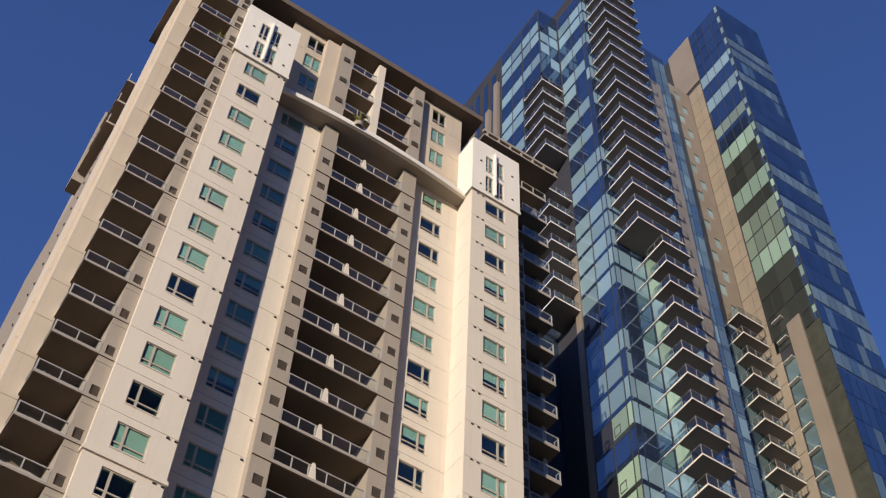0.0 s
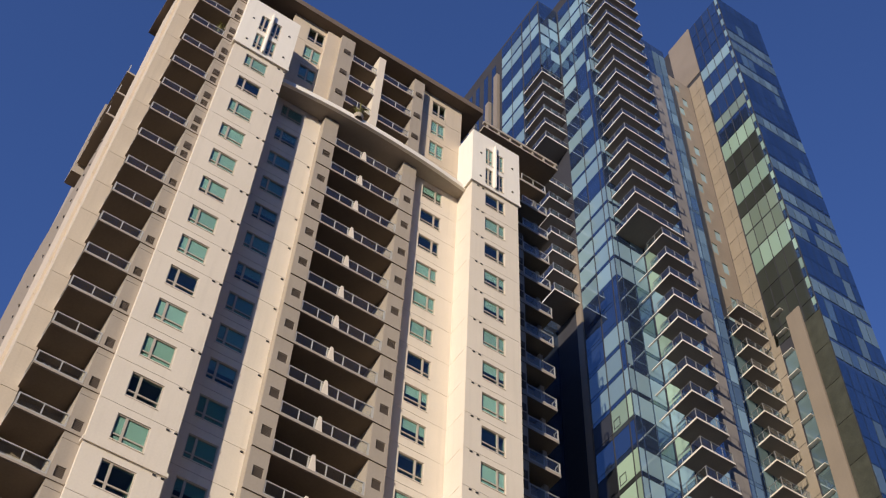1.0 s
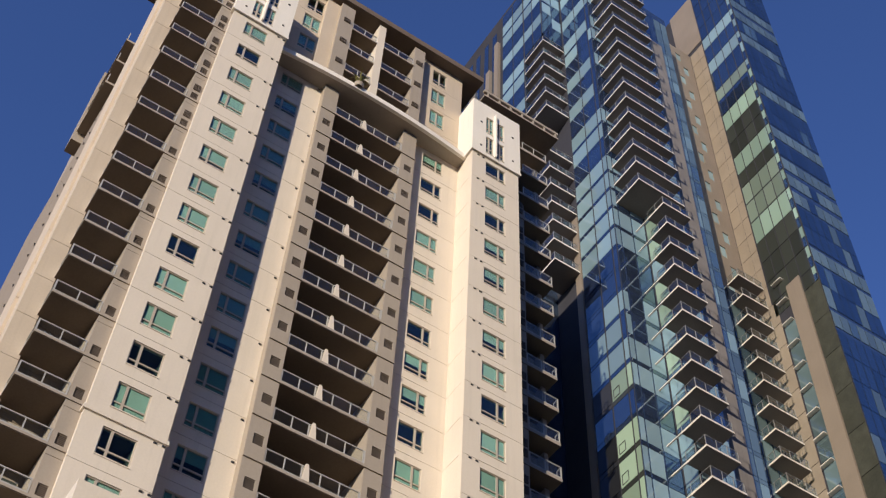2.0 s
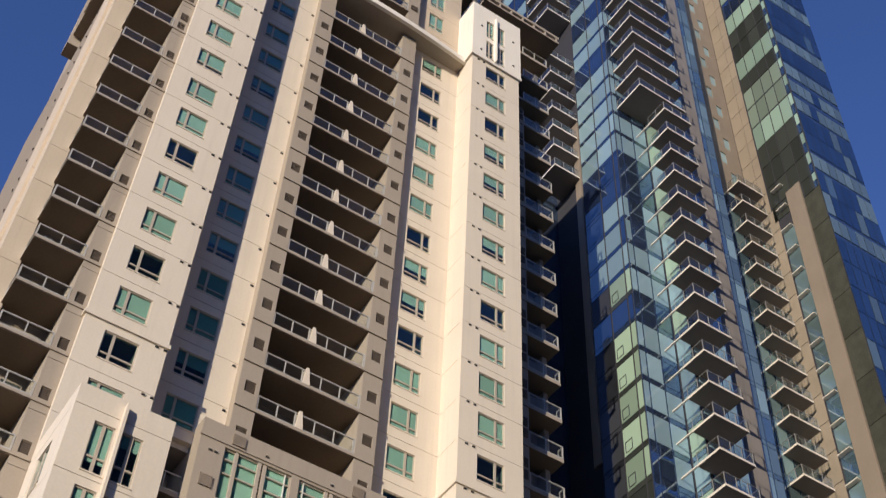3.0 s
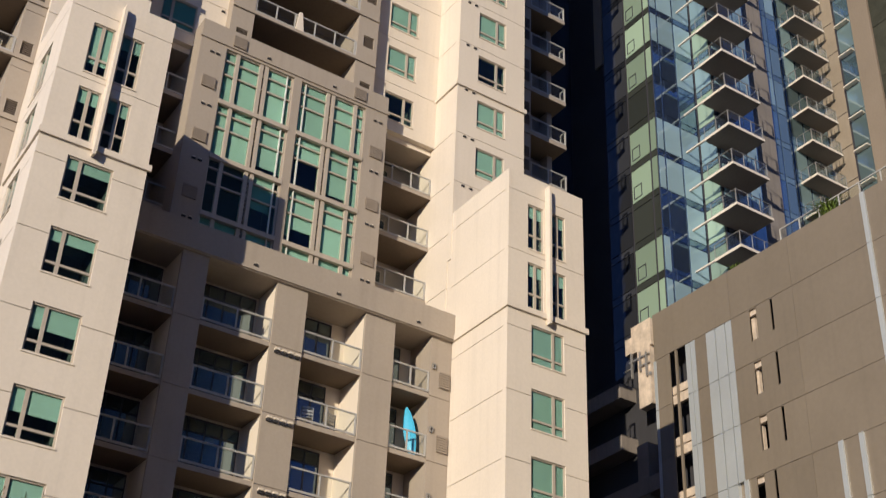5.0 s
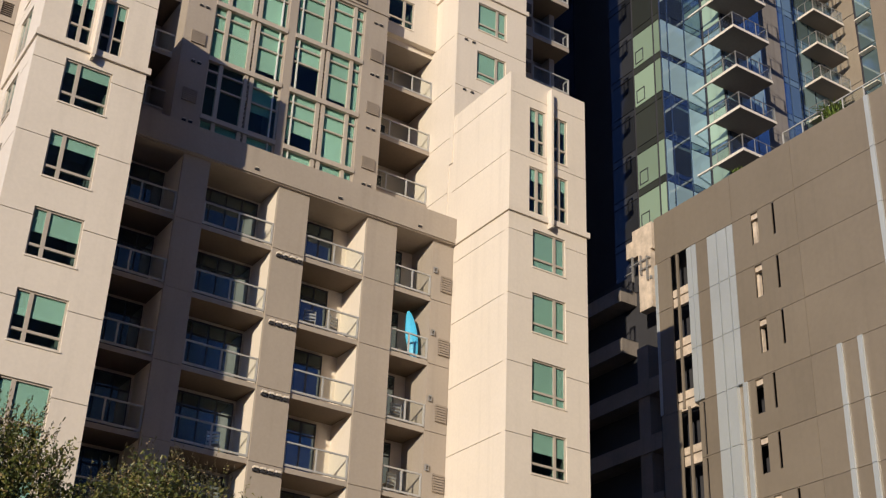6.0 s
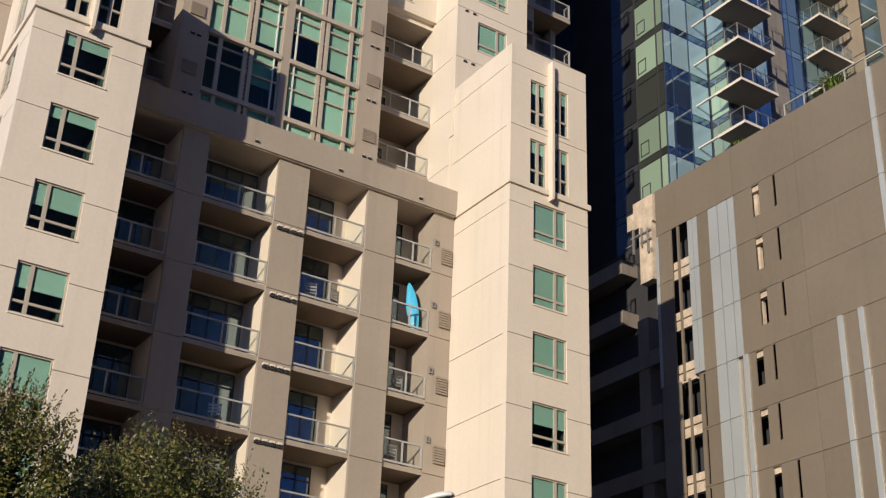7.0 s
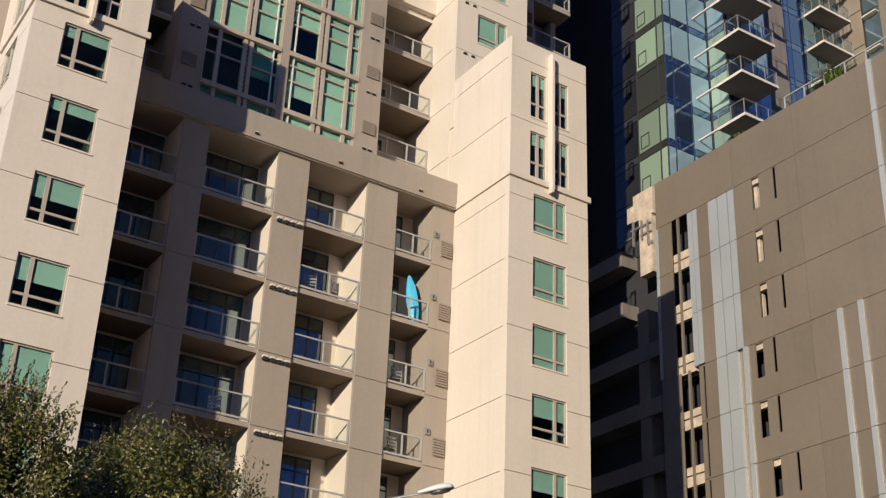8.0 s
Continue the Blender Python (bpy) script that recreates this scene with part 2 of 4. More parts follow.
def boxes(name, parent, rows, label=""):
    """One part for each row of x0, x1, y0, y1, z0, z1, material and, where it differs, the material underneath."""
    for r in rows:
        b = Build()
        b.box(*r[:7], under=r[7] if len(r) > 7 else None)
        put(name, b.mesh(name), parent, None, label)


def at(x, y, z, turn=0):
    return pose(x, y, z, 0, 0, turn)


LEFT = -90


def wall_mesh(name, w, z0, z1, openings, mat, thick=0.3, joints=(), vjoints=(), groove=0.035, reveal=None):
    """A wall along x from 0 to w with its face at y = 0 and openings (x0, x1, z0, z1) through it; joints are recessed grooves."""
    g = 0.014
    xs, zs = {0.0, w}, {z0, z1}
    for a, b, c, e in openings:
        xs |= {a, b}
        zs |= {c, e}
    for j in joints:
        if z0 < j - g and j + g < z1:
            zs |= {j - g, j + g}
    for j in vjoints:
        xs |= {j - g, j + g}
    xs, zs = sorted(xs), sorted(zs)

    def depth(xm, zm):
        for a, b, c, e in openings:
            if a < xm < b and c < zm < e:
                return thick
        if any(abs(zm - j) < g for j in joints) or any(abs(xm - j) < g for j in vjoints):
            return groove
        return 0.0

    nx, nz = len(xs) - 1, len(zs) - 1
    dep = [[depth((xs[i] + xs[i + 1]) / 2, (zs[j] + zs[j + 1]) / 2) for j in range(nz)] for i in range(nx)]
    b = Build()
    for i in range(nx):
        for j in range(nz):
            q = dep[i][j]
            x0, x1, a, c = xs[i], xs[i + 1], zs[j], zs[j + 1]
            if q < thick:
                mm = JOINT if q > 0 else mat
                b.face([(x0, q, a), (x1, q, a), (x1, q, c), (x0, q, c)], mm)
                b.face([(x1, thick, a), (x0, thick, a), (x0, thick, c), (x1, thick, c)], mat)
            for (ii, jj, p0, p1) in ((i + 1, j, (x1, a), (x1, c)), (i, j + 1, (x1, c), (x0, c)), (i - 1, j, (x0, c), (x0, a)), (i, j - 1, (x0, a), (x1, a))):
                o = dep[ii][jj] if 0 <= ii < nx and 0 <= jj < nz else thick
                if o > q:
                    b.face([(p0[0], q, p0[1]), (p0[0], o, p0[1]), (p1[0], o, p1[1]), (p1[0], q, p1[1])], reveal or mat)
    return b.weld().mesh(name)


MESHES = {}


def cached(key, maker):
    if key not in MESHES:
        MESHES[key] = maker()
    return MESHES[key]


def box_mesh(key, *args, **kw):
    def go():
        b = Build()
        b.box(*args, **kw)
        return b.mesh(key[0] if isinstance(key, tuple) else key)
    return cached(key, go)


def make_window(parent, m, w, h, cut, blind, low=0.42, inset=0.06, frame=None, pane_mat=None, tall=False):
    """A punched window: frame with an upright at `cut` and a low rail, four panes, a blind behind the glass, a dim room."""
    frame = frame or FRAME
    pane_mat = pane_mat or PANE
    t = 0.06

    c0, c1, l0, l1 = cut - 0.065, cut + 0.065, low - 0.045, low + 0.045
    lights = ((t, c0, l1, h - t), (c1, w - t, l1, h - t), (t, c0, t, l0), (c1, w - t, t, l0))

    def frame_mesh():
        return wall_mesh("window", w, 0, h, list(lights), frame, thick=0.09)
    win = put("window", cached(("window", w, h, cut, low, frame.name), frame_mesh), parent, m @ Matrix.Translation((0, inset, 0)))
    sill = box_mesh(("sill", round(w, 2)), -0.03, w + 0.03, -0.035, 0.14, -0.06, 0.0, CREAM)
    put("sill", sill, win, at(0, -inset, 0))
    for a, b, c, e in lights:
        pm = box_mesh(("pane", a, b, c, e, pane_mat.name), a, b, 0.045, 0.057, c, e, pane_mat)
        p = put("pane", pm, win)
        p.visible_shadow = False
    if blind > 0:
        zb = h - (h - t) * blind
        bm_ = box_mesh(("blind", w, h, round(blind, 2)), t, w - t, 0.066, 0.08, zb, h - t, BLIND)
        put("blind", bm_, win)
    rm = cached(("room", w, h), lambda: room_mesh(w, h, 0.0))
    put("room", rm, win)
    return win


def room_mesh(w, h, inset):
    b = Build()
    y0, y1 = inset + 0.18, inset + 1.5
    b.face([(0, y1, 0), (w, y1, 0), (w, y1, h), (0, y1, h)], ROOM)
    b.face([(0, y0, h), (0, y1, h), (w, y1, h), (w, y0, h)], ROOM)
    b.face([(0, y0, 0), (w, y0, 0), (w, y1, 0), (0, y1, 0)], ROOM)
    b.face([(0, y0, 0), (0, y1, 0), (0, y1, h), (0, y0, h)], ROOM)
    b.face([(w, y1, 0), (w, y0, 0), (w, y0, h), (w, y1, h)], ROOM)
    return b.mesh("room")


BLINDS = {"G": 1.0, "H": 0.5, "D": 0.0, "h": 0.28, "g": 0.8}


def make_railing(parent, m, length, posts, height=1.05, sides=(0, 0), inset=0.03):
    """A glazed balcony railing along x: posts, top and bottom rails, one pane between each two posts, returns at the ends."""
    gaps = [(a + 0.03, b - 0.03, 0.13, height - 0.06) for a, b in zip(posts, posts[1:])]

    def bars():
        return wall_mesh("railing", length, 0.05, height, gaps, RAIL, thick=0.06)
    r = put("railing", cached(("railing", length, tuple(posts), height), bars), parent, m @ Matrix.Translation((0, inset, 0)))
    for a, b in zip(posts, posts[1:]):
        g = box_mesh(("rail_pane", round(b - a, 3), height), 0, b - a - 0.06, 0, 0.012, 0.13, height - 0.06, RAILGLASS)
        p = put("glass_panel", g, r, at(a + 0.03, 0.024, 0))
        p.visible_shadow = False
    for x, q in ((0, sides[0]), (length - 0.05, sides[1])):
        if q:
            side = cached(("rail_side", round(q, 3), height), lambda: wall_mesh("railing", q, 0.05, height, [(0.04, q - 0.04, 0.13, height - 0.06)], RAIL, thick=0.05))
            put("side_rail", side, r, at(x, 0.06 + q, 0, LEFT))
            p = put("glass_panel", box_mesh(("rail_side_pane", round(q, 3), height), 0.02, 0.032, 0.1, q, 0.13, height - 0.06, RAILGLASS), r, at(x, 0, 0))
            p.visible_shadow = False
    return r


def spread(a, b, n):
    return [a + (b - a) * i / n for i in range(n + 1)]


# ---- floor levels of the cream tower ----
FLOORS = [94.0, 90.25, 86.95, 83.75] + [80.55 - 3.165 * i for i in range(7)] + [61.56 - 2.9 * j for j in range(1, 22)]
P1X, P2X = (7.14, 11.1), (26.7, 30.75)

# ---- ground ----
b = Build()
b.face([(-900, -900, GROUND), (900, -900, GROUND), (900, 900, GROUND), (-900, 900, GROUND)], ASPHALT)
tagged(put("ground", b.mesh("ground")), "dark asphalt street ground", "ground", kind="structure")

# unseen slab behind the viewer, added to cut sky light on the facades
b = Build()
b.box(-18, 130, -34, -26, GROUND, 130, SKYBLOCK)
tagged(put("wall_south", b.mesh("wall_south")), "unseen dark blue glass slab across the road that blocks sky light", "wall", kind="structure")

# unseen low slab towards the sun, added to block horizon glow
b = Build()
b.box(-100, -92, -160, 120, GROUND, 24, SKYBLOCK)
tagged(put("wall_west", b.mesh("wall_west")), "unseen low dark blue glass slab down the road that blocks horizon glow", "wall", kind="structure")

# ---- cream apartment tower ----
tower = thing("apartment_tower", (18, 52, GROUND), "tall cream and taupe rendered apartment tower with balconies", "building")

boxes("core_wall", tower, [
    (2.96, 34.0, 46.3, 51.5, GROUND, 93.6, TAUPE),
    (2.96, 34.0, 51.5, 66, GROUND, 89.5, TAUPE),
])
boxes("roof", tower, [
    (2.2, 28.2, 43.0, 52.0, 93.6, 94.3, EAVE),
    (2.5, 27.9, 43.4, 51.7, 94.3, 94.9, EAVE),
], "dark brown overhanging roof edge")


def scupper_mesh():
    b = Build()
    b.box(0.02, 0.15, -0.08, 0, 0.06, 0.085, CREAM)
    # dark block stands for the hole and the shadow under the lip
    b.box(0.0, 0.17, -0.05, 0, -0.02, 0.06, DARK)
    return b.mesh("scupper")


def pier(px, narrow_left, codes):
    """A projecting window pier with its raised cap, seen from the street up to the cap."""
    x0, x1 = px
    w = x1 - x0
    wx = (1.04, 2.69) if narrow_left else (1.18, 2.86)
    cut = 0.5 if narrow_left else 1.15
    ops, wins = [], []
    tops = [f - 0.58 for f in FLOORS if 35 < f < 81]
    for i, zt in enumerate(tops):
        if i < len(codes):
            ops.append((wx[0], wx[1], zt - 1.65, zt))
            wins.append((zt - 1.65, codes[i]))
    if narrow_left:
        ops.append((wx[0], wx[1], 37.2, 37.78))
        make_window(tower, at(x0 + wx[0], 42, 37.2), wx[1] - wx[0], 0.58, cut, 1.0, low=0.12)
    front = wall_mesh("pier_wall", w, 31.0, 80.55, ops, CREAM, joints=[f - 0.1 for f in FLOORS])
    put("wall", front, tower, at(x0, 42, 0))
    for z, c in wins:
        make_window(tower, at(x0 + wx[0], 42, z), wx[1] - wx[0], 1.65, cut, BLINDS[c])
    side = wall_mesh("pier_side", 4.0, 28.0, 87.6, [], CREAM, joints=[f - 0.1 for f in FLOORS])
    put("wall", side, tower, at(x0, 46.3, 0, LEFT))
    boxes("wall", tower, [
        (x1 - 0.3, x1, 42.3, 46.3, 28.0, 87.6, CREAM),
    ])
    # cap
    cw = w + 0.24
    ax = 1.2 if not narrow_left else 1.28
    cops = [(ax + dx, ax + dx + 0.66, z0, z1) for dx in (0, 0.95) for z0, z1 in ((81.05, 83.25), (83.85, 86.1))]
    cap = wall_mesh("cap_wall", cw, 80.55, 87.86, cops, WHITE, thick=0.42)
    put("cap", cap, tower, at(x0 - 0.12, 41.88, 0), "bright white rendered cap")
    boxes("cap", tower, [
        (x0 - 0.12, x0 + 0.0, 42.30, 44.4, 80.55, 87.86, WHITE),
        (x1, x1 + 0.12, 42.30, 44.4, 80.55, 87.86, WHITE),
        (x0, x1, 42.30, 44.4, 87.5, 87.7, WHITE),
        (x0 - 0.17, x1 + 0.17, 41.83, 41.88, 80.50, 80.72, WHITE),
        (x0 - 0.17, x0 - 0.12, 41.88, 44.4, 80.50, 80.72, WHITE),
    ], "bright white rendered cap")
    for dx in (0, 0.95):
        for z0, z1, c in ((81.05, 83.25, "D" if not narrow_left else "H"), (83.85, 86.1, "G" if not narrow_left else "D")):
            make_window(tower, at(x0 - 0.12 + ax + dx, 41.88, z0), 0.66, z1 - z0, 0.30, BLINDS[c], low=0.7)
    fin = ax + 0.80 + x0 - 0.12
    boxes("blade", tower, [
        (fin - 0.055, fin + 0.055, 41.66, 41.88, 80.9, 86.9, WHITE),
    ], "white vertical blade between the cap windows")
    # belt course
    boxes("belt", tower, [
        (x0 - 0.1, x1 + 0.1, 41.9, 42.0, 41.12, 41.36, CREAM),
        (x0 - 0.1, x0, 42.0, 44.2, 41.12, 41.36, CREAM),
    ])
    # pairs of small weep scuppers
    sc = cached("scupper", scupper_mesh)
    for qx, qz in ((0.55, 81.6), (0.55, 84.9), (3.4, 81.9), (3.4, 85.2)):
        put("scupper", sc, tower, at(x0 + qx, 41.88, qz))
    gx = (3.36, 3.78) if narrow_left else (0.42, 0.86)
    for zt in tops:
        for q in gx:
            put("scupper", sc, tower, at(x0 + q, 42, zt + 0.30))


pier(P1X, True, "GDGGGgGGDGGDGD")
pier(P2X, False, "DGDHHGHGDGGGDGG")


def low_pier(px, narrow_left, codes):
    """The lower, further projecting part of a pier."""
    x0, x1 = px[0] - 0.02, px[1] - 0.0
    w = x1 - x0
    y = 37.6
    wx = (1.10, 2.75) if narrow_left else (1.22, 2.90)
    cut = 0.5 if narrow_left else 1.15
    ax = 1.02 if not narrow_left else 0.92
    GAPX = 1.18 if not narrow_left else 1.12
    capops = [(ax + dx, ax + dx + 0.84, z0, z1) for dx in (0, GAPX) for z0, z1 in ((26.85, 29.05), (29.75, 32.03))]
    capw = wall_mesh("low_cap_wall", w, 26.6, 33.5, capops, CREAM, joints=[29.45, 32.5])
    put("wall", capw, tower, at(x0, y, 0))
    for dx in (0, GAPX):
        for z0, z1, c in ((26.85, 29.05, "h"), (29.75, 32.03, "g" if narrow_left and dx == 0 else "h")):
            make_window(tower, at(x0 + ax + dx, y, z0), 0.84, z1 - z0, 0.42, BLINDS[c], low=0.72)
    tops = [f - 0.68 for f in FLOORS if f < 27.5 and f > 2]
    ops = [(wx[0], wx[1], t - 1.74, t) for t in tops]
    lw = wall_mesh("low_wall", w, GROUND, 26.6, ops, CREAM, joints=[f - 1.02 + 0.0 for f in FLOORS if f < 30])
    put("wall", lw, tower, at(x0, y, 0))
    for i, t in enumerate(tops):
        make_window(tower, at(x0 + wx[0], y, t - 1.74), wx[1] - wx[0], 1.74, cut, BLINDS[codes[i % len(codes)]])
    # flank towards the street
    fops = [(1.15, 2.65, z0, z1) for z0, z1 in ((26.95, 29.0), (29.75, 31.9))] if narrow_left else []
    if narrow_left:
        fops += [(1.15, 2.65, t - 1.74, t) for t in tops]
    fl = wall_mesh("flank_wall", 4.1, GROUND, 33.5, fops, CREAM, joints=[29.45, 32.5] + [f - 1.02 for f in FLOORS if f < 27.5])
    put("wall", fl, tower, at(x0, y + 4.4, 0, LEFT))
    for a, c, z0, z1 in fops:
        make_window(tower, at(x0, y + 4.4 - a, z0, LEFT), c - a, z1 - z0, 0.6, 0.3, low=0.5)
    boxes("wall", tower, [
        (x1 - 0.3, x1, y + 0.3, y + 4.4, GROUND, 33.5, CREAM),
        (x0 + 0.004, x0 + 0.3, y + 4.4, y + 4.72, GROUND, 31.0, CREAM),
        (x0 + 0.3, x1 - 0.3, y + 0.3, y + 4.4, 32.4, 32.7, CREAM),
    ])
    boxes("belt", tower, [
        (x0 - 0.08, x1 + 0.12, y - 0.1, y, 26.55, 26.8, CREAM),
        (x0 - 0.08, x0, y, y + 4.0, 26.55, 26.8, CREAM),
    ])
    fin = x0 + ax + (1.01 if not narrow_left else 0.98)
    boxes("blade", tower, [
        (fin - 0.06, fin + 0.06, y - 0.30, y, 26.42, 33.1, CREAM),
        (fin - 0.045, fin + 0.045, y - 0.285, y, 33.1, 33.2, CREAM),
        (fin - 0.045, fin + 0.045, y - 0.285, y, 26.3, 26.42, CREAM),
    ], "cream vertical blade between the windows")


low_pier((7.14, 11.03), True, "hhHHGH")
low_pier((26.77, 30.8), False, "GGGHHG")


# recess walls between piers and the balcony bay
def recess_wall(x0, x1, wx, cut, codes, topx):
    w = x1 - x0
    tops = [f - 0.67 for f in FLOORS if 40 < f < 81]
    ops = [(wx[0] - x0, wx[1] - x0, t - 1.63, t) for t in tops]
    up = [(topx[0] - x0, topx[1] - x0, z, z + 2.1) for z in (81.3, 84.4, 87.6, 90.6)]
    put("wall", wall_mesh("recess_wall", w, 38.3, 80.5, ops, CREAM, joints=[f - 0.1 for f in FLOORS]), tower, at(x0, 43.9, 0))
    put("wall", wall_mesh("recess_wall", w, 80.5, 93.6, up, BEIGE, joints=[f - 0.1 for f in FLOORS]), tower, at(x0, 43.9, 0))
    for i, t in enumerate(tops):
        make_window(tower, at(wx[0], 43.9, t - 1.63), wx[1] - wx[0], 1.63, cut, BLINDS[codes[i % len(codes)]])
    if x0 < 12:
        for t in tops:
            put("scupper", cached("scupper", scupper_mesh), tower, at(14.85, 43.9, t + 0.33))
    for i, z in enumerate((81.3, 84.4, 87.6, 90.6)):
        make_window(tower, at(topx[0], 43.9, z), topx[1] - topx[0], 2.1, (topx[1] - topx[0]) / 2, BLINDS["GGGD"[i]], low=0.55)
    boxes("soffit", tower, [
        (x0, x1, 44.2, 46.3, 38.0, 38.3, CREAM, TAUPE),
    ])
    boxes("wall", tower, [
        (x0, x1, 46.1, 46.3, 27.85, 38.0, TAUPE),
    ])


recess_wall(11.1, 15.15, (12.1, 13.75), 0.5, "GHGGHGHGGHGGHG", (12.5, 13.9))
recess_wall(22.75, 26.7, (23.72, 25.38), 1.13, "HDDGGGDHHDGGGD", (23.95, 25.2))

# balcony bay
BAY0, BAY1 = 15.15, 22.75
bay_floors = [f for f in FLOORS if 40 < f < 80]


def bay_strip(x0, x1):
    vents = []
    w = x1 - x0
    for f in bay_floors:
        vents.append((0.33, w - 0.2, f - 2.05, f - 1.35))
    mesh = wall_mesh("bay_strip", w, 39.0, 80.3, vents, TAUPE, thick=0.22, joints=[f - 0.22 for f in bay_floors])
    put("wall", mesh, tower, at(x0, 43.3, 0))
    vm = cached(("vent", round(w, 2)), lambda: vent_mesh(w - 0.53, 0.7))
    for f in bay_floors:
        put("vent", vm, tower, at(x0 + 0.33, 43.36, f - 2.05))


def vent_mesh(w, h, mat=None):
    b = Build()
    b.box(0, w, 0.1, 0.14, 0, h, DARK)
    n = 7
    for i in range(n):
        z = h * (i + 0.2) / n
        b.box(0, w, 0.0, 0.1, z, z + h / n * (0.75 if mat else 0.5), mat or VENT)
    return b.mesh("vent")


bay_strip(BAY0, 16.25)
bay_strip(21.65, BAY1)
boxes("wall", tower, [
    (BAY0, BAY0 + 0.25, 43.52, 46.3, 39.0, 80.3, TAUPE),
    (16.0, 16.25, 43.52, 45.7, 39.0, 80.3, TAUPE),
    (21.65, 21.9, 43.52, 45.7, 39.0, 80.3, TAUPE),
    (BAY1 - 0.25, BAY1, 43.52, 46.3, 39.0, 80.3, TAUPE),
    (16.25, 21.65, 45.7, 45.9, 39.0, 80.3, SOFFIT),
])


def door_mesh(w, h, n):
    e = spread(0, w, n)
    if h > 2.4:
        ops = [(p + 0.03, q - 0.03, z0, z1) for p, q in zip(e, e[1:]) for z0, z1 in ((0.09, h - 0.60), (h - 0.54, h - 0.07))]
        return wall_mesh("glazed_door", w, 0, h, ops, MULLION, thick=0.08)
    return wall_mesh("glazed_door", w, 0, h, [(p + 0.045, q - 0.045, 0.09, h - 0.07) for p, q in zip(e, e[1:])], FRAME, thick=0.08)


def glazed_door(parent, m, w, h, n, mat=None):
    d = put("glazed_door", cached(("door", w, h, n), lambda: door_mesh(w, h, n)), parent, m)
    mat = mat or DIMDOOR
    put("pane", box_mesh(("door_pane", w, h, mat.name), 0.05, w - 0.05, 0.03, 0.045, 0.08, h - 0.06, mat), d)
    return d


def bay_balcony(f, x0, x1, yb, posts, strip0, strip1, yf=43.3):
    def slab():
        q = Build()
        # underside gets the darker colour that stands for shade below the slab
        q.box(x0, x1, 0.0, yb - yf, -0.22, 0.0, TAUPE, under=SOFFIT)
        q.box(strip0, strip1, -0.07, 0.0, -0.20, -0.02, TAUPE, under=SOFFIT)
        return q.mesh("balcony")
    s = put("balcony", cached(("bslab", x0, x1, yb, strip0, strip1, yf), slab), tower, at(0, yf, f))
    make_railing(s, at(x0, 0, 0), x1 - x0, [p - x0 for p in posts], 0.98)
    return s


def partition_mesh():
    """A low dividing wall that tapers towards its top."""
    b = Build()
    lo = [(18.33, -0.06, 0), (18.75, -0.06, 0), (18.75, 0.3, 0), (18.33, 0.3, 0)]
    hi = [(18.46, -0.03, 1.12), (18.62, -0.03, 1.12), (18.62, 0.3, 1.12), (18.46, 0.3, 1.12)]
    b.face(hi, CREAM)
    b.face(lo[::-1], CREAM)
    for i in range(4):
        j = (i + 1) % 4
        b.face([lo[i], lo[j], hi[j], hi[i]], CREAM)
    return b.weld().mesh("partition")


for f in bay_floors:
    s = bay_balcony(f, 16.25, 21.65, 45.7, [16.3, 17.34, 18.3, 19.37, 20.45, 21.55], BAY0, BAY1)
    put("partition", cached("partition", partition_mesh), s)
    for x in (16.5, 19.3):
        glazed_door(tower, at(x, 45.6, f), 1.9, 2.2, 2)

# bay above the ledge
boxes("wall", tower, [
    (13.95, 15.05, 43.6, 43.9, 80.6, 93.2, BEIGE),
    (15.05, 16.24, 43.3, 43.52, 80.6, 93.3, TAUPE),
    (21.8, 22.75, 43.3, 43.52, 80.6, 93.3, TAUPE),
    (15.05, 15.3, 43.52, 46.3, 80.6, 93.3, TAUPE),
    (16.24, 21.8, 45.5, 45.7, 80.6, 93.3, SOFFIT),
    (21.8, 22.05, 43.52, 45.5, 80.6, 93.3, TAUPE),
    (18.45, 19.05, 43.25, 45.5, 80.6, 93.3, CREAM),
])
vm = cached("vent_small", lambda: vent_mesh(0.55, 0.55))
for f in (90.25, 86.95, 83.75):
    for x0, x1 in ((16.24, 18.45), (19.05, 21.8)):
        bay_balcony(f, x0, x1, 45.5, spread(x0 + 0.04, x1 - 0.04, 2), x0, x1)
    for x in (15.4, 22.0):
        put("vent", vm, tower, at(x, 43.2, f + 0.4))

# bowed ledge
N = 24
outer = []
for i in range(N + 1):
    x = 11.1 + (26.7 - 11.1) * i / N
    outer.append((x, 42.40 + 0.40 * ((x - 18.4) / 7.6) ** 2))
b = Build()
b.prism(outer + [(26.7, 45.6), (11.1, 45.6)], 80.38, 80.55, WHITE, under=TAUPE)
b.prism([(x, y - 0.06) for x, y in outer] + [(x, y + 0.2) for x, y in reversed(outer)], 80.36, 80.86, WHITE)
put("ledge", b.mesh("ledge"), tower, label="bowed white ledge with a taupe underside")

# left flank balconies and corner pier
lf = [f for f in FLOORS if 2 < f < 91]
JOINTS = [f - 0.1 for f in FLOORS]
put("wall", wall_mesh("corner_pier", 1.06, GROUND, 93.6, [], BEIGE, joints=JOINTS), tower, at(2.89, 44.0, 0))
put("wall", wall_mesh("corner_return", 1.62, GROUND, 93.6, [], BEIGE, thick=0.2, joints=JOINTS), tower, at(2.89, 45.92, 0, LEFT))
put("wall", wall_mesh("corner_step", 0.17, GROUND, 93.6, [], BEIGE, thick=0.2, joints=JOINTS), tower, at(2.72, 45.92, 0))
for f in [q for q in FLOORS if 20 < q < 78]:
    for yy in (52.0, 53.0):
        put("scupper", cached("scupper", scupper_mesh), tower, at(2.76, yy, f - 0.5, LEFT))
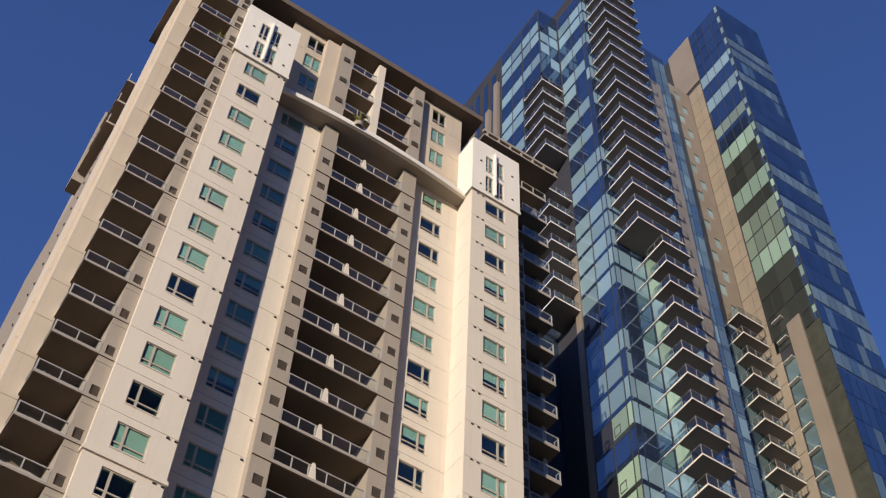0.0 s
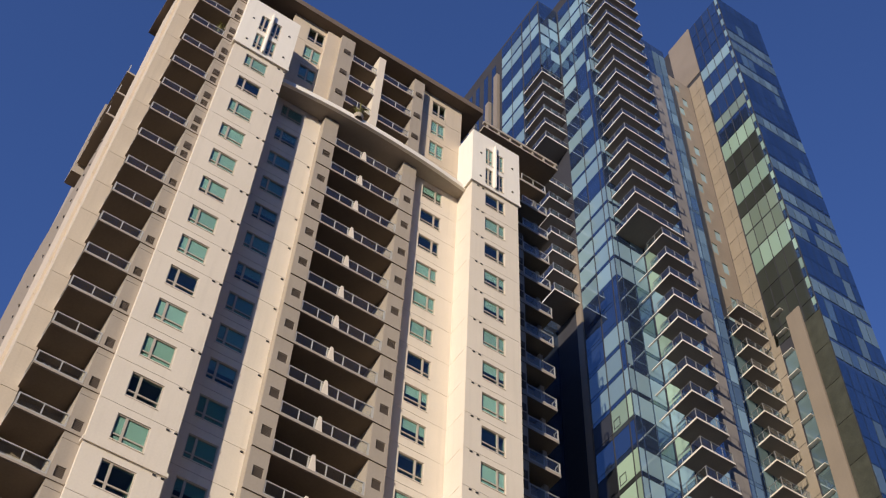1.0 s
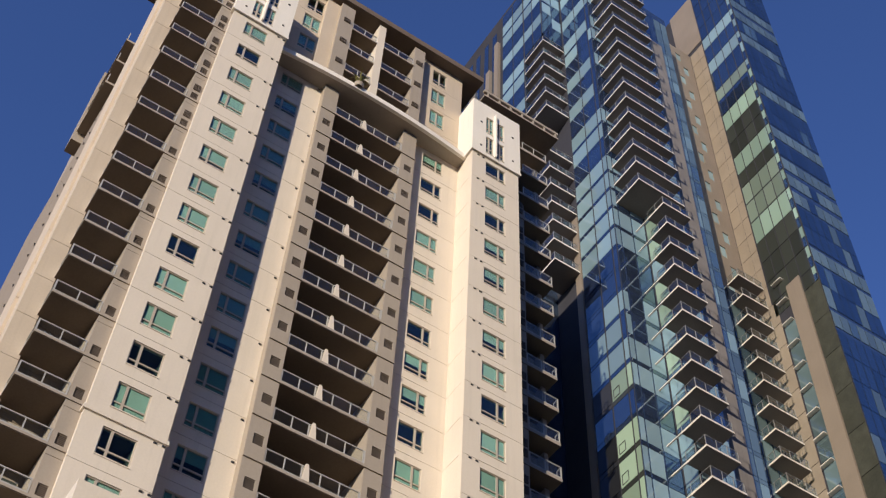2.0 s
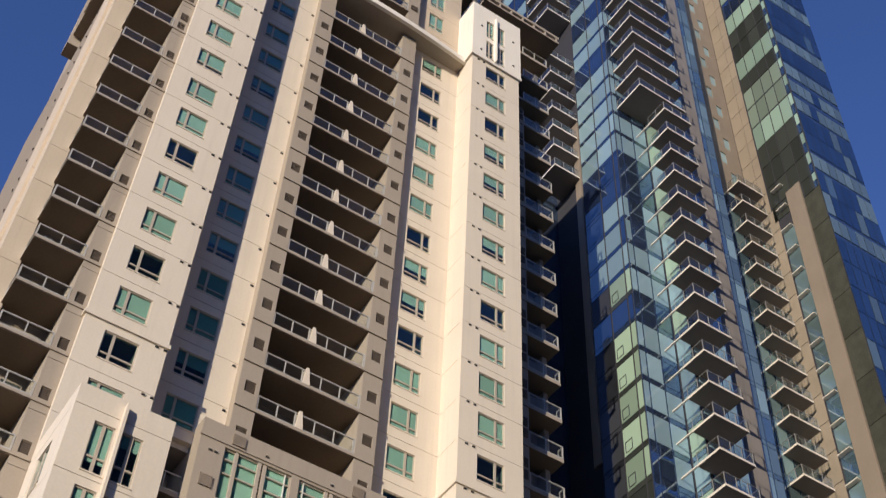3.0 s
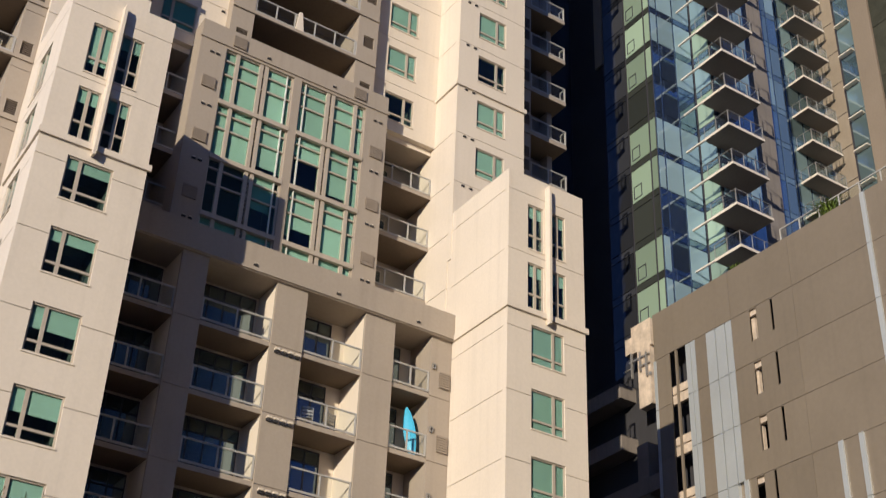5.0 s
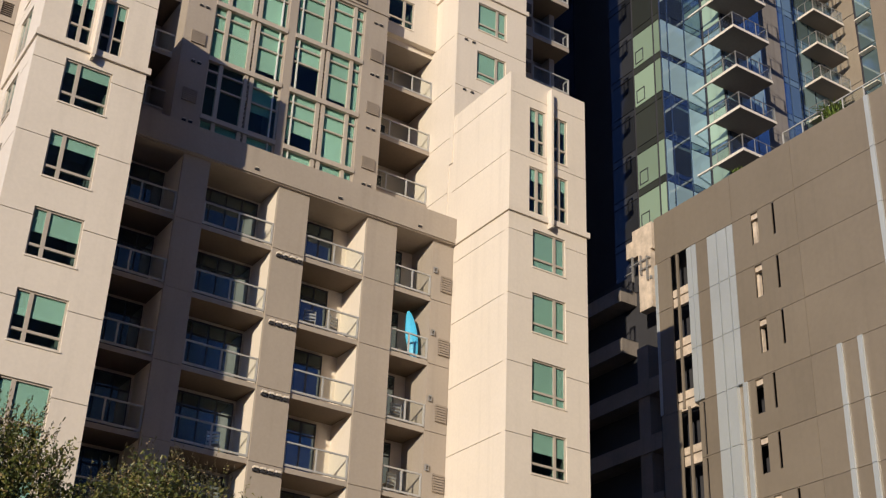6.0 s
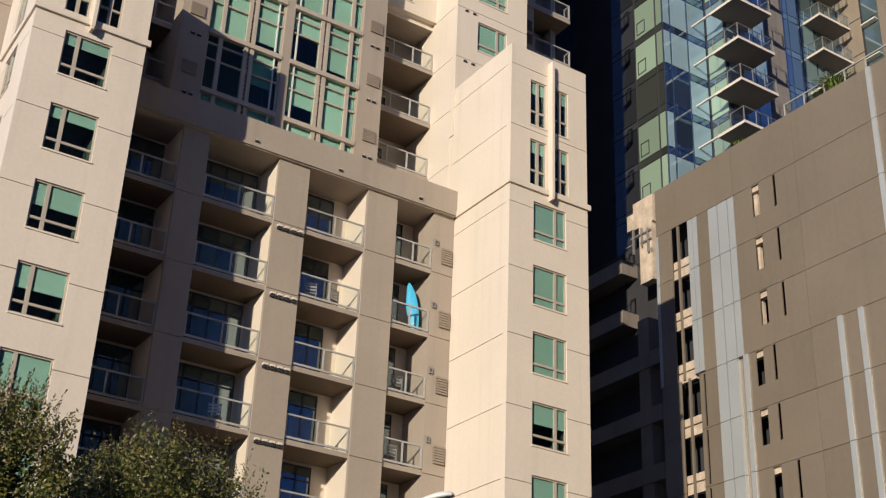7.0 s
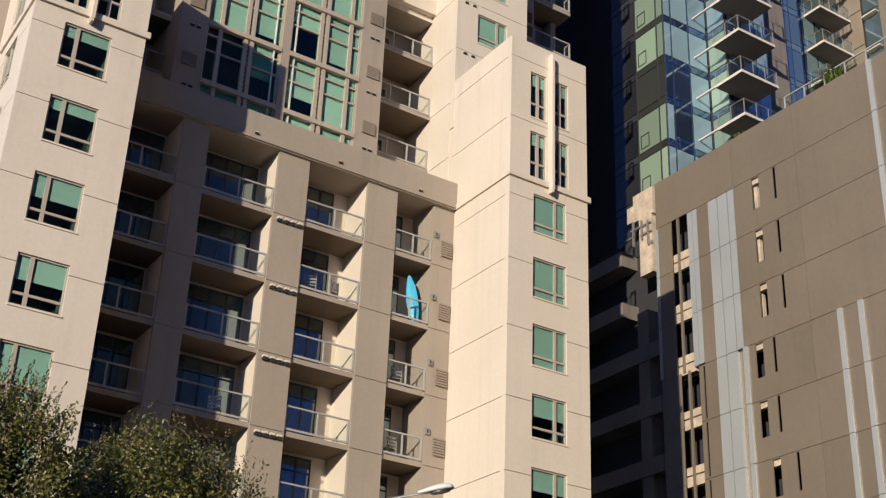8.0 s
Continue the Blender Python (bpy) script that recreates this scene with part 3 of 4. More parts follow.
put("wall", wall_mesh("flank", 4.2, GROUND, 93.6, [], BEIGE, joints=JOINTS), tower, at(2.72, 50.34, 0, LEFT))
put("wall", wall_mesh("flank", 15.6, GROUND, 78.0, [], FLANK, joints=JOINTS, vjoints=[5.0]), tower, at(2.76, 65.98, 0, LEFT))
for f in [q for q in FLOORS if 78 < q < 90]:
    q = box_mesh("side_slab", 2.12, 2.96, 52.0, 57.0, -0.22, 0, TAUPE, under=SOFFIT)
    sb = put("balcony", q, tower, at(0, 0, f))
    make_railing(sb, at(2.14, 57.0, 0, LEFT), 5.0, spread(0.04, 4.9, 3), 1.0)
boxes("wall", tower, [
    (3.7, 3.95, 44.3, 44.6, GROUND, 93.6, BEIGE),
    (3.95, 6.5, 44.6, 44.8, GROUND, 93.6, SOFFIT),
    (6.3, 6.5, 42.52, 44.6, GROUND, 93.6, TAUPE),
])
vents = [(0.22, 0.66, f + 0.5, f + 1.15) for f in lf]
put("wall", wall_mesh("left_strip", 0.84, GROUND, 93.6, vents, TAUPE, thick=0.22, joints=[f - 0.2 for f in lf]), tower, at(6.3, 42.3, 0))
vm = cached("vent_left", lambda: vent_mesh(0.44, 0.65))
for f in lf:
    put("vent", vm, tower, at(6.52, 42.36, f + 0.5))
    if f > 62:
        put("vent", vm, tower, at(6.52, 42.22, f + 1.45))

    def lslab():
        q = Build()
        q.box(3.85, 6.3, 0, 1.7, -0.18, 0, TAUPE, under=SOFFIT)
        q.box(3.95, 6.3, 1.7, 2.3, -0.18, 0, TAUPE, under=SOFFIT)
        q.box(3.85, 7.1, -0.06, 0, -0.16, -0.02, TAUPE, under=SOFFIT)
        return q.mesh("balcony")
    s = put("balcony", cached("lslab", lslab), tower, at(0, 42.3, f + 0.38))
    make_railing(s, at(3.87, 0, 0), 2.4, [0.04, 1.2, 2.36], 0.85, sides=(1.6, 0))
    glazed_door(tower, at(4.1, 44.5, f + 0.38), 2.0, 2.2, 2)
boxes("wall", tower, [
    (2.0, 2.96, 57.1, 58.4, 79.4, 89.4, TAUPE, SOFFIT),
])

# right flank balconies, set back behind the second pier
rf = [f * 1.03 for f in FLOORS if 30 < f < 89]
boxes("wall", tower, [
    (30.75, 31.3, 45.2, 46.3, 33, 92.6, TAUPE),
    (32.24, 32.91, 44.35, 46.96, 33, 81.4, TAUPE),
    (34.0, 35.05, 46.0, 46.96, 33, 92.6, TAUPE),
    (34.72, 35.05, 45.3, 46.0, 33, 92.6, TAUPE),
])
rslab = box_mesh("flank_balcony", 32.24, 35.28, 0, 2.6, -0.24, 0, TAUPE, under=SOFFIT)
for f in rf:
    s = put("balcony", rslab, tower, at(0, 44.3, f))
    make_railing(s, at(32.91, 0, 0), 2.37, [0.04, 1.15, 2.33], 1.0, sides=(0, 0.4))
    for dz in (0.35, 1.2):
        if f < 81:
            put("vent", vm, tower, at(32.34, 44.28, f + dz))
b = Build()
b.box(28.3, 35.6, 43.0, 43.25, 92.3, 92.6, TAUPE)
b.box(28.3, 35.6, 43.0, 46.3, 91.6, 91.8, TAUPE, under=EAVE)
for x in spread(28.6, 35.3, 6):
    b.box(x, x + 0.15, 43.02, 43.2, 91.8, 92.3, TAUPE)
b.box(28.3, 34.0, 44.4, 46.3, 91.8, 93.4, TAUPE)
put("roof", b.mesh("right_roof_frame"), tower, label="taupe open roof frame")

sc = cached("scupper", scupper_mesh)
for x in (17.1, 20.9, 24.8):
    put("scupper", sc, tower, at(x, 41.48, 26.85))
for z in (37.55, 34.65, 31.75, 28.85):
    for x in (14.3, 14.58, 22.68, 22.96):
        put("scupper", sc, tower, at(x, 42.9, z))
for x in (17.0, 20.4):
    put("scupper", sc, tower, at(x, 42.9, 38.5))

# glazed three-storey bay
GB0, GB1, GY = 13.82, 23.42, 42.9
GZ0, GZ1 = 28.2, 38.08
gops = [(15.05 - GB0, 18.45 - GB0, GZ0, GZ1), (18.84 - GB0, 22.25 - GB0, GZ0, GZ1)]
put("wall", wall_mesh("glazed_bay_wall", GB1 - GB0, 27.85, 39.25, gops, TAUPE, thick=0.35), tower, at(GB0, GY, 0))
boxes("wall", tower, [
    (GB0, GB0 + 0.3, GY + 0.35, 46.1, 27.85, 39.25, TAUPE),
    (GB1 - 0.3, GB1, GY + 0.35, 46.1, 27.85, 39.25, TAUPE),
    (GB0 + 0.3, GB1 - 0.3, GY + 0.35, 46.0, 38.7, 39.0, TAUPE),
    (GB0 - 0.06, GB1 + 0.06, GY - 0.06, GY, 38.22, 38.30, TAUPE),
])
vm = cached("vent_bay", lambda: vent_mesh(0.62, 0.62, PALEVENT))
for x, z in ((14.15, 35.57), (14.15, 32.67), (14.15, 29.77), (22.6, 35.44), (22.6, 32.54), (22.6, 29.64), (15.32, 38.36), (21.55, 38.40)):
    put("vent", vm, tower, at(x, GY - 0.08, z))


def louvre_mesh():
    b = Build()
    b.box(0, 0.1, 0.10, 0.12, GZ0, GZ1, DARK)
    z = GZ0 + 0.2
    while z < GZ1 - 0.15:
        b.box(0, 0.1, 0.03, 0.10, z, z + 0.06, FRAME)
        z += 0.22
    return b.mesh("louvre")


def bay_window(x0, w, mull, ladder, rod, clear):
    """A gridded window three storeys tall: frame, uprights, a louvred slot, a thin rod, panes with blinds behind."""
    y = 0.10
    win = put("bay_window", wall_mesh("bay_window", w, GZ0, GZ1, [(0.08, w - 0.08, GZ0 + 0.05, GZ1 - 0.07)], FRAME, thick=0.12), tower, at(x0, GY + y, 0), "tall gridded window of green glass")
    bars = [("transom", (0.0, w, -0.14, 0.1, z, z + 0.22)) for z in (35.03, 32.13, 29.23)]
    bars += [("glazing_bar", (0.08, w - 0.08, -0.02, 0.1, base + dz, base + dz + 0.075)) for base in (35.25, 32.35, 29.45) for dz in (1.45, 2.22)]
    bars += [("mullion", (x, x + 0.17, -0.06, 0.12, GZ0, GZ1)) for x in (mull - 0.08, ladder, ladder + 0.27)]
    for name, q in bars:
        put(name, box_mesh((name,) + q, *q, FRAME), win)
    put("rod", box_mesh(("rod", rod), rod - 0.025, rod + 0.025, -0.03, 0.1, GZ0, GZ1, BLIND), win)
    put("louvre", cached("louvre", louvre_mesh), win, at(ladder + 0.17, 0, 0))
    edges = sorted([(0.08, 0.08), (w - 0.08, w - 0.08), (mull - 0.08, mull + 0.09), (ladder, ladder + 0.44), (rod - 0.025, rod + 0.025)])
    for k, ((_, a), (c, _)) in enumerate(zip(edges, edges[1:])):
        for r, (za, zb) in enumerate(((28.2, 29.23), (29.45, 32.13), (32.35, 35.03), (35.25, 38.01))):
            p = put("pane", box_mesh(("gpane", round(c - a, 3), round(zb - za, 2)), 0, c - a, 0, 0.012, 0, zb - za, CURTAINGLASS), win, at(a, 0.05, za))
            p.visible_shadow = False
            part = clear.get((k, r), 1.0)
            if part:
                h = (zb - za) * part
                put("blind", box_mesh(("gblind", round(c - a, 3), round(h, 2)), 0.01, c - a - 0.01, 0, 0.02, 0, h, BLIND), win, at(a, 0.09, zb - h))
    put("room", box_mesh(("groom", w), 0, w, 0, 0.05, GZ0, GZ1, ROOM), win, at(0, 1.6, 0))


bay_window(15.05, 3.4, 0.62, 1.69, 3.10, {(0, 1): 0.0, (1, 1): 0.0, (2, 2): 0.86, (3, 2): 0.9, (2, 1): 0.6, (3, 1): 0.0})
bay_window(18.84, 3.41, 2.88, 1.34, 0.27, {(0, 2): 0.35, (1, 2): 0.42, (2, 2): 0.88, (0, 1): 0.85, (1, 1): 0.7})

# small balconies beside the glazed bay
for f in (35.5, 32.55, 29.7):
    for x0, x1 in ((23.4, 26.7), (11.1, 14.0)):
        b = Build()
        b.box(x0, x1, 44.0, 46.1, f - 0.2, f, TAUPE, under=SOFFIT)
        s = put("balcony", b.mesh("small_balcony"), tower)
        make_railing(s, at(x0 + 0.02, 44.0, f), x1 - x0 - 0.04, spread(0.04, x1 - x0 - 0.08, 3), 1.0)
        glazed_door(tower, at(x0 + 0.3, 46.0, f), 1.7, 2.1, 2)

# lower balcony grid between the low piers
LY = 41.6
LB = 43.35
boxes("beam", tower, [
    (11.03, 26.77, LY - 0.12, 44.0, 26.55, 27.85, TAUPE),
    (11.03, 26.77, LY - 0.19, LY - 0.12, 26.60, 26.74, TAUPE),
], "taupe spandrel beam over the lower balconies")
for x0, x1 in ((11.03, 11.4), (14.2, 15.3), (18.3, 19.68), (22.42, 23.85)):
    put("column", wall_mesh("column", x1 - x0, GROUND, 26.55, [], TAUPE, thick=0.15, joints=[f - 0.1 for f in FLOORS if f < 26]), tower, at(x0, LY, 0))
    boxes("wall", tower, [
        (x0 + 0.015, x1 - 0.015, LY + 0.15, 44.4, GROUND, 26.55, CREAM),
    ])
put("wall", wall_mesh("right_unit_wall", 1.07, GROUND, 26.55, [], TAUPE, thick=2.5, joints=[f - 0.1 for f in FLOORS if f < 26]), tower, at(25.7, LY + 0.06, 0))
boxes("wall", tower, [
    (11.03, 26.77, LB, 44.6, GROUND, 26.55, CREAM),
])
vm = cached("vent_low", lambda: vent_mesh(0.5, 0.75, PALEVENT))



def lamp_mesh():
    return wall_mesh("wall_lamp", 0.16, 0, 0.26, [(0.035, 0.125, 0.05, 0.2)], STEEL, thick=0.10)


def fixture_mesh():
    b = Build()
    b.box(0, 0.18, -0.16, 0, 0, 0.08, CREAM)
    b.box(0, 0.18, -0.10, 0, -0.1, 0, DARK)
    return b.mesh("scupper")
for f in [g for g in FLOORS if 2 < g < 26]:
    put("vent", vm, tower, at(26.15, LY - 0.03, f + 0.35))
    for i in range(4):
        put("scupper", cached("fixture", fixture_mesh), tower, at(18.48 + i * 0.3, LY, f - 0.35))
    put("wall_lamp", cached("wall_lamp", lamp_mesh), tower, at(25.78, LY - 0.02, f + 1.15), "small square wall lamp")
    for x0, x1, n in ((11.4, 14.2, 2), (15.3, 18.3, 2), (19.68, 22.42, 2), (23.85, 25.7, 2)):
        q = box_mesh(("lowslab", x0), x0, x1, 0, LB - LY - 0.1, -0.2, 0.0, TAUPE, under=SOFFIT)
        s = put("balcony", q, tower, at(0, LY + 0.1, f))
        make_railing(s, at(x0 + 0.02, -0.05, 0), x1 - x0 - 0.04, spread(0.04, x1 - x0 - 0.08, n), 1.0)
        glazed_door(tower, at(x0 + 0.12, LB - 0.1, f), (x1 - x0) * (0.92 if x0 < 16 else (0.70 if x0 < 22 else 0.62)), 2.55, 4 if x0 < 16 else 3, DOORGLASS)

# ---- glass tower ----
glass = thing("glass_tower", (52, 56, GROUND), "tall blue glass tower with stacked concrete balconies", "building")
ST = 3.0


class Facade:
    """Collects the panes of one facade; the lowest stay single parts, the rest is joined."""

    def __init__(self):
        self.items = []

    def add(self, face, u, z, w, h, mat):
        self.items.append((z, face, u, w, h, mat))

    def build(self, parent, name, single):
        self.items.sort(key=lambda q: q[0])
        for z, face, u, w, h, mat in self.items[:single]:
            pm = box_mesh(("cpane", round(w, 2), round(h, 2), mat.name), 0, w, 0, 0.03, 0, h, mat)
            m = at(u, face[1], z) if face[0] == "Y" else at(face[1], u + w, z, LEFT)
            put("pane", pm, parent, m)
        b = Build()
        for z, face, u, w, h, mat in self.items[single:]:
            if face[0] == "Y":
                b.box(u, u + w, face[1], face[1] + 0.03, z, z + h, mat)
            else:
                b.box(face[1], face[1] + 0.03, u, u + w, z, z + h, mat)
        if b.f:
            o = put(name, b.mesh(name), parent)
            o["kind"] = "stuff"


def curtain(fac, face, us, z0, z1, step, pick, split=0.17, gap=0.08):
    """Rows of panes on a face: in each storey a low spandrel pane and a tall vision pane above it; pick gives the materials."""
    row = 0
    z = z0
    while z + step <= z1 + 0.1:
        for c, (a, b) in enumerate(zip(us, us[1:])):
            hs = step * split
            m_low, m_high = pick(row, c, z)
            fac.add(face, a + gap, z + gap * 0.4, b - a - 2 * gap, hs - 0.8 * gap, m_low)
            fac.add(face, a + gap, z + hs + gap * 0.4, b - a - 2 * gap, step - hs - 0.8 * gap, m_high)
        z += step
        row += 1


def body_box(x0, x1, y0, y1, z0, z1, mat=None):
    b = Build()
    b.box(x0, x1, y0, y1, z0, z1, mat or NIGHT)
    # front face is coloured blue like reflected sky, the sides stay shade-black
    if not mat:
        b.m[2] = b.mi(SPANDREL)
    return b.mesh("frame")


ZB = 20.0
TOP = 157.0
# frame volumes behind the panes, coloured near-black to hold the shade there
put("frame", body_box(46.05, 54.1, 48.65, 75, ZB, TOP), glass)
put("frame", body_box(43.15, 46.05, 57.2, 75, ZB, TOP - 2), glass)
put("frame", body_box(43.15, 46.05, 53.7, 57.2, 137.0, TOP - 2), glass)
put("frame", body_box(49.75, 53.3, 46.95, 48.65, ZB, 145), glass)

fac = Facade()
rng = random.Random(5)


# storeys whose blinds are up, counted from the lowest; the rest show pale blinds behind the glass
OPEN_ROWS = {2, 6, 9, 15, 20, 21, 27, 30, 32, 34, 37, 39, 42}
Z_LINE = 46.3 - 3.0 * 7


def pick_left(row, c, z):
    k = round((z - Z_LINE) / ST)
    # third column is coloured dark where the cream tower's shadow falls
    if k in OPEN_ROWS:
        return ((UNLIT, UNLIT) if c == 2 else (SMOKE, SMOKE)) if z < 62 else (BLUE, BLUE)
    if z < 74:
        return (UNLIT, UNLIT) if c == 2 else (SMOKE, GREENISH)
    return BLUE, (PALE if rng.random() < 0.93 else BLUE)


def pick_front(row, c, z):
    k = round((z - Z_LINE) / ST)
    if k in OPEN_ROWS:
        return BLUE, (FRONTPALE if rng.random() < 0.08 else BLUE)
    return BLUE, (FRONTPALE if rng.random() < 0.92 else BLUE)


def pick_return(row, c, z):
    return DIM, (GREENISH if rng.random() < 0.5 else PALE)


curtain(fac, ("X", 46.0), [48.62, 49.25, 51.2, 53.5], Z_LINE + 9, TOP, ST, pick_left)
curtain(fac, ("Y", 48.6), [46.03, 46.65, 48.1, 49.7], Z_LINE + 9, TOP, ST, pick_front)
curtain(fac, ("Y", 46.9), [49.8, 51.0, 52.2, 53.25], Z_LINE + 9, 145, ST, pick_front)
curtain(fac, ("X", 49.7), [46.98, 48.55], Z_LINE + 9, 145, ST, pick_return)
curtain(fac, ("X", 43.1), [57.3, 59.5, 61.7], Z_LINE + 75, TOP - 2, ST, pick_left)
curtain(fac, ("X", 43.1), [53.75, 55.5, 57.2], Z_LINE + 111, TOP - 2, ST, pick_left)
curtain(fac, ("Y", 53.65), [43.2, 44.6, 46.0], Z_LINE + 111, TOP - 2, ST, pick_front)
fac.build(glass, "upper_panes", 300)

# small opening sashes in the green blinds of the flank
sash = cached("sash", lambda: wall_mesh("sash", 0.75, 0, 0.95, [(0.05, 0.70, 0.05, 0.90)], MULLION, thick=0.04))
for k in range(3, 17):
    if k not in OPEN_ROWS:
        put("sash", sash, glass, at(45.965, 50.95, Z_LINE + ST * k + 0.75, LEFT))

# brown fins on the far end of the flank
for i, y in enumerate((62.2, 64.0, 65.9, 67.6, 69.5, 71.3)):
    boxes("fin", glass, [
        (42.7, 43.15, y, y + 0.75, 60, 148 - 3.2 * (i % 3) - 1.5 * i, PINKSTONE),
    ], "rose-tan vertical fin")
    fb = Build()
    fb.box(43.1, 43.13, y + 0.8, y + 1.7, 60, 152, BLUE)
    put("pane", fb.mesh("fin_pane"), glass)
boxes("fin", glass, [
    (45.9, 46.05, 53.5, 54.3, 60, 101.5, PINKSTONE),
], "rose-tan vertical fin")


def tower_balcony(parent, z, x0, x1, y0, y1, beam, rail=1.0):
    """A thin slab with pale edges, a glass railing on three sides and a bracket that runs on along one edge."""
    def slab():
        b = Build()
        # bottom face takes the shade colour, the other faces the pale one
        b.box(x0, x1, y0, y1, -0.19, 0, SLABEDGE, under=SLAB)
        return b.mesh("balcony")
    s = put("balcony", cached(("tb", x0, x1, y0, y1), slab), parent, at(0, 0, z))
    if beam:
        put("bracket", box_mesh(("bracket", x0, y1, beam), x0, x0 + 0.12, y1, y1 + beam, -0.13, -0.03, SLABEDGE), s)
    wx, wy = x1 - x0 - 0.1, y1 - y0 - 0.1
    front = cached(("trf", wx), lambda: wall_mesh("railing", wx, 0.0, rail, [(a + 0.018, b - 0.018, 0.03, rail - 0.03) for a, b in zip(spread(0, wx, 3), spread(0, wx, 3)[1:])], STEEL, thick=0.04))
    flank = cached(("trs", wy), lambda: wall_mesh("railing", wy, 0.0, rail, [(a + 0.018, b - 0.018, 0.03, rail - 0.03) for a, b in zip(spread(0, wy, 2), spread(0, wy, 2)[1:])], STEEL, thick=0.04))
    r = put("railing", front, s, at(x0 + 0.05, y0 + 0.04, 0))
    put("railing", flank, s, at(x0 + 0.04, y1, 0, LEFT))
    put("railing", flank, s, at(x1 - 0.09, y1, 0, LEFT))
    for key, a in (("f", (x0 + 0.1, x1 - 0.1, y0 + 0.07, y0 + 0.08)), ("l", (x0 + 0.07, x0 + 0.08, y0 + 0.1, y1)), ("r", (x1 - 0.08, x1 - 0.07, y0 + 0.1, y1))):
        p = put("glass_panel", box_mesh(("tg", key, x0, x1, y0, y1), *a, 0.05, rail - 0.04, RAILGLASS), s)
        p.visible_shadow = False
    return s


for k in range(-8, 17):
    tower_balcony(glass, 47.6 + ST * k + 0.0, 48.5, 51.6, 44.75, 46.95, 1.9)
for k in range(17, 40):
    tower_balcony(glass, 47.6 + ST * k, 46.6, 51.9, 45.4, 48.6, 0.4)
for k in range(0, 6):
    tower_balcony(glass, 120.3 + 2.98 * k, 43.1, 46.2, 53.6, 57.2, 0)
for k in range(0, 7):
    tower_balcony(glass, 111.3 - 3.05 * k, 43.1, 46.2, 53.6, 56.6, 0)

# grey concrete pier and the slot behind the second balcony column
boxes("pier", glass, [
    (54.85, 56.8, 48.35, 49.2, ZB, 140, GREYCONC),
], "grey concrete pier")
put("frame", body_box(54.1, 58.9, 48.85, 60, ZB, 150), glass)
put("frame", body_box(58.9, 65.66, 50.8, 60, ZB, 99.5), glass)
fac = Facade()


def pick_slot(row, c, z):
    v = rng.random()
    return MISTY, (DIM if v < 0.15 else (PALE if v < 0.35 else MISTY))


curtain(fac, ("Y", 48.8), [56.85, 57.9, 58.9], Z_LINE + 9, 150, ST, pick_slot)
curtain(fac, ("Y", 50.75), [59.9, 61.4, 62.85, 64.2, 65.6], Z_LINE + 9, 99.5, ST, pick_slot)
fac.build(glass, "slot_panes", 200)
corner = [(0.9 + 0.9 * (i % 2), 1.7 + 0.9 * (i % 2), 100.6 + 3.0 * i, 102.4 + 3.0 * i) for i in range(17)]
put("wall", wall_mesh("corner_wall", 3.55, 99.5, 152, corner, PINKSTONE, thick=0.3), glass, at(62.1, 51.6, 0))
for x0_, x1_, z0_, z1_ in corner:
    put("pane", box_mesh("corner_pane", 0, 0.8, 0, 0.03, 0, 1.8, PALE), glass, at(62.1 + x0_, 51.68, z0_))
for k in range(-10, 16):
    tower_balcony(glass, 54.98 + ST * k, 61.8, 65.0, 49.2, 50.7, 1.5)

# tan stone wall and the glass wing
wing = thing("glass_wing", (70, 52, GROUND), "glass and tan stone wing of the blue tower", "building")
WX = 65.7
put("frame", body_box(WX + 0.06, 73.0, 43.4, 60, ZB, 165.5), wing)
put("frame", body_box(WX + 0.06, 68, 49.5, 53.5, 154, 165.5, PINKSTONE), wing, label="rose-tan top panel")
fac = Facade()


zt = ZB
while zt < 152.0:
    for ya, yb in ((48.75 if zt < 96 else 49.3, 50.2), (50.2, 51.6)):
        fac.add(("X", WX), ya + 0.02, zt + 0.035, yb - ya - 0.04, 2.93, TANSTONE)
    zt += 3.0
fac.build(wing, "tan_panels", 160)
boxes("wall", wing, [
    (WX - 0.02, WX + 0.06, 49.25, 53.5, 152.9, 165.8, PINKSTONE),
])
fac = Facade()
RH = 3.2
wr = random.Random(11)


ys = [43.45, 43.95, 45.25, 46.6, 47.95, 49.2]
LEFT_BANDS = [(152.5, 149.8, 1), (146.3, 143.5, 1), (139.1, 136.7, 2), (133.3, 130.0, 1), (124.0, 120.6, 1), (118.0, 114.9, 2), (114.8, 111.5, 2), (111.4, 107.8, 1)]
cuts = [165.4]
for z1, z0, kind_ in LEFT_BANDS:
    gap_ = cuts[-1] - z1
    n = max(1, round(gap_ / 3.2)) if gap_ > 0.6 else 0
    for k in range(n):
        cuts.append(cuts[-1] - gap_ / n if k < n - 1 else z1)
    cuts += [z1, z0] if n == 0 else [z0]
cuts += [104.5, 101.3, 98.1, 96.0]
for z1, z0 in zip(cuts, cuts[1:]):
    if z1 - z0 < 0.3:
        continue
    band = [q for q in LEFT_BANDS if abs(q[0] - z1) < 0.35 and abs(q[1] - z0) < 0.35]
    for a, e in zip(ys, ys[1:]):
        m = BLUE
        if a < 43.5:
            fac.add(("X", WX), a + 0.05, z0 + 0.06, e - a - 0.10, (z1 - z0) * 0.42, BLUE)
            fac.add(("X", WX), a + 0.05, z0 + (z1 - z0) * 0.47, e - a - 0.10, (z1 - z0) * 0.5, PALE if z1 > 138 else PALEGREEN)
            continue
        if band:
            m = PALE if z1 > 141 else (PALEGREEN if band[0][2] == 1 else OLIVE)
        elif z1 < 132:
            m = SMOKE
        fac.add(("X", WX), a + 0.06, z0 + 0.07, e - a - 0.12, z1 - z0 - 0.14, m)
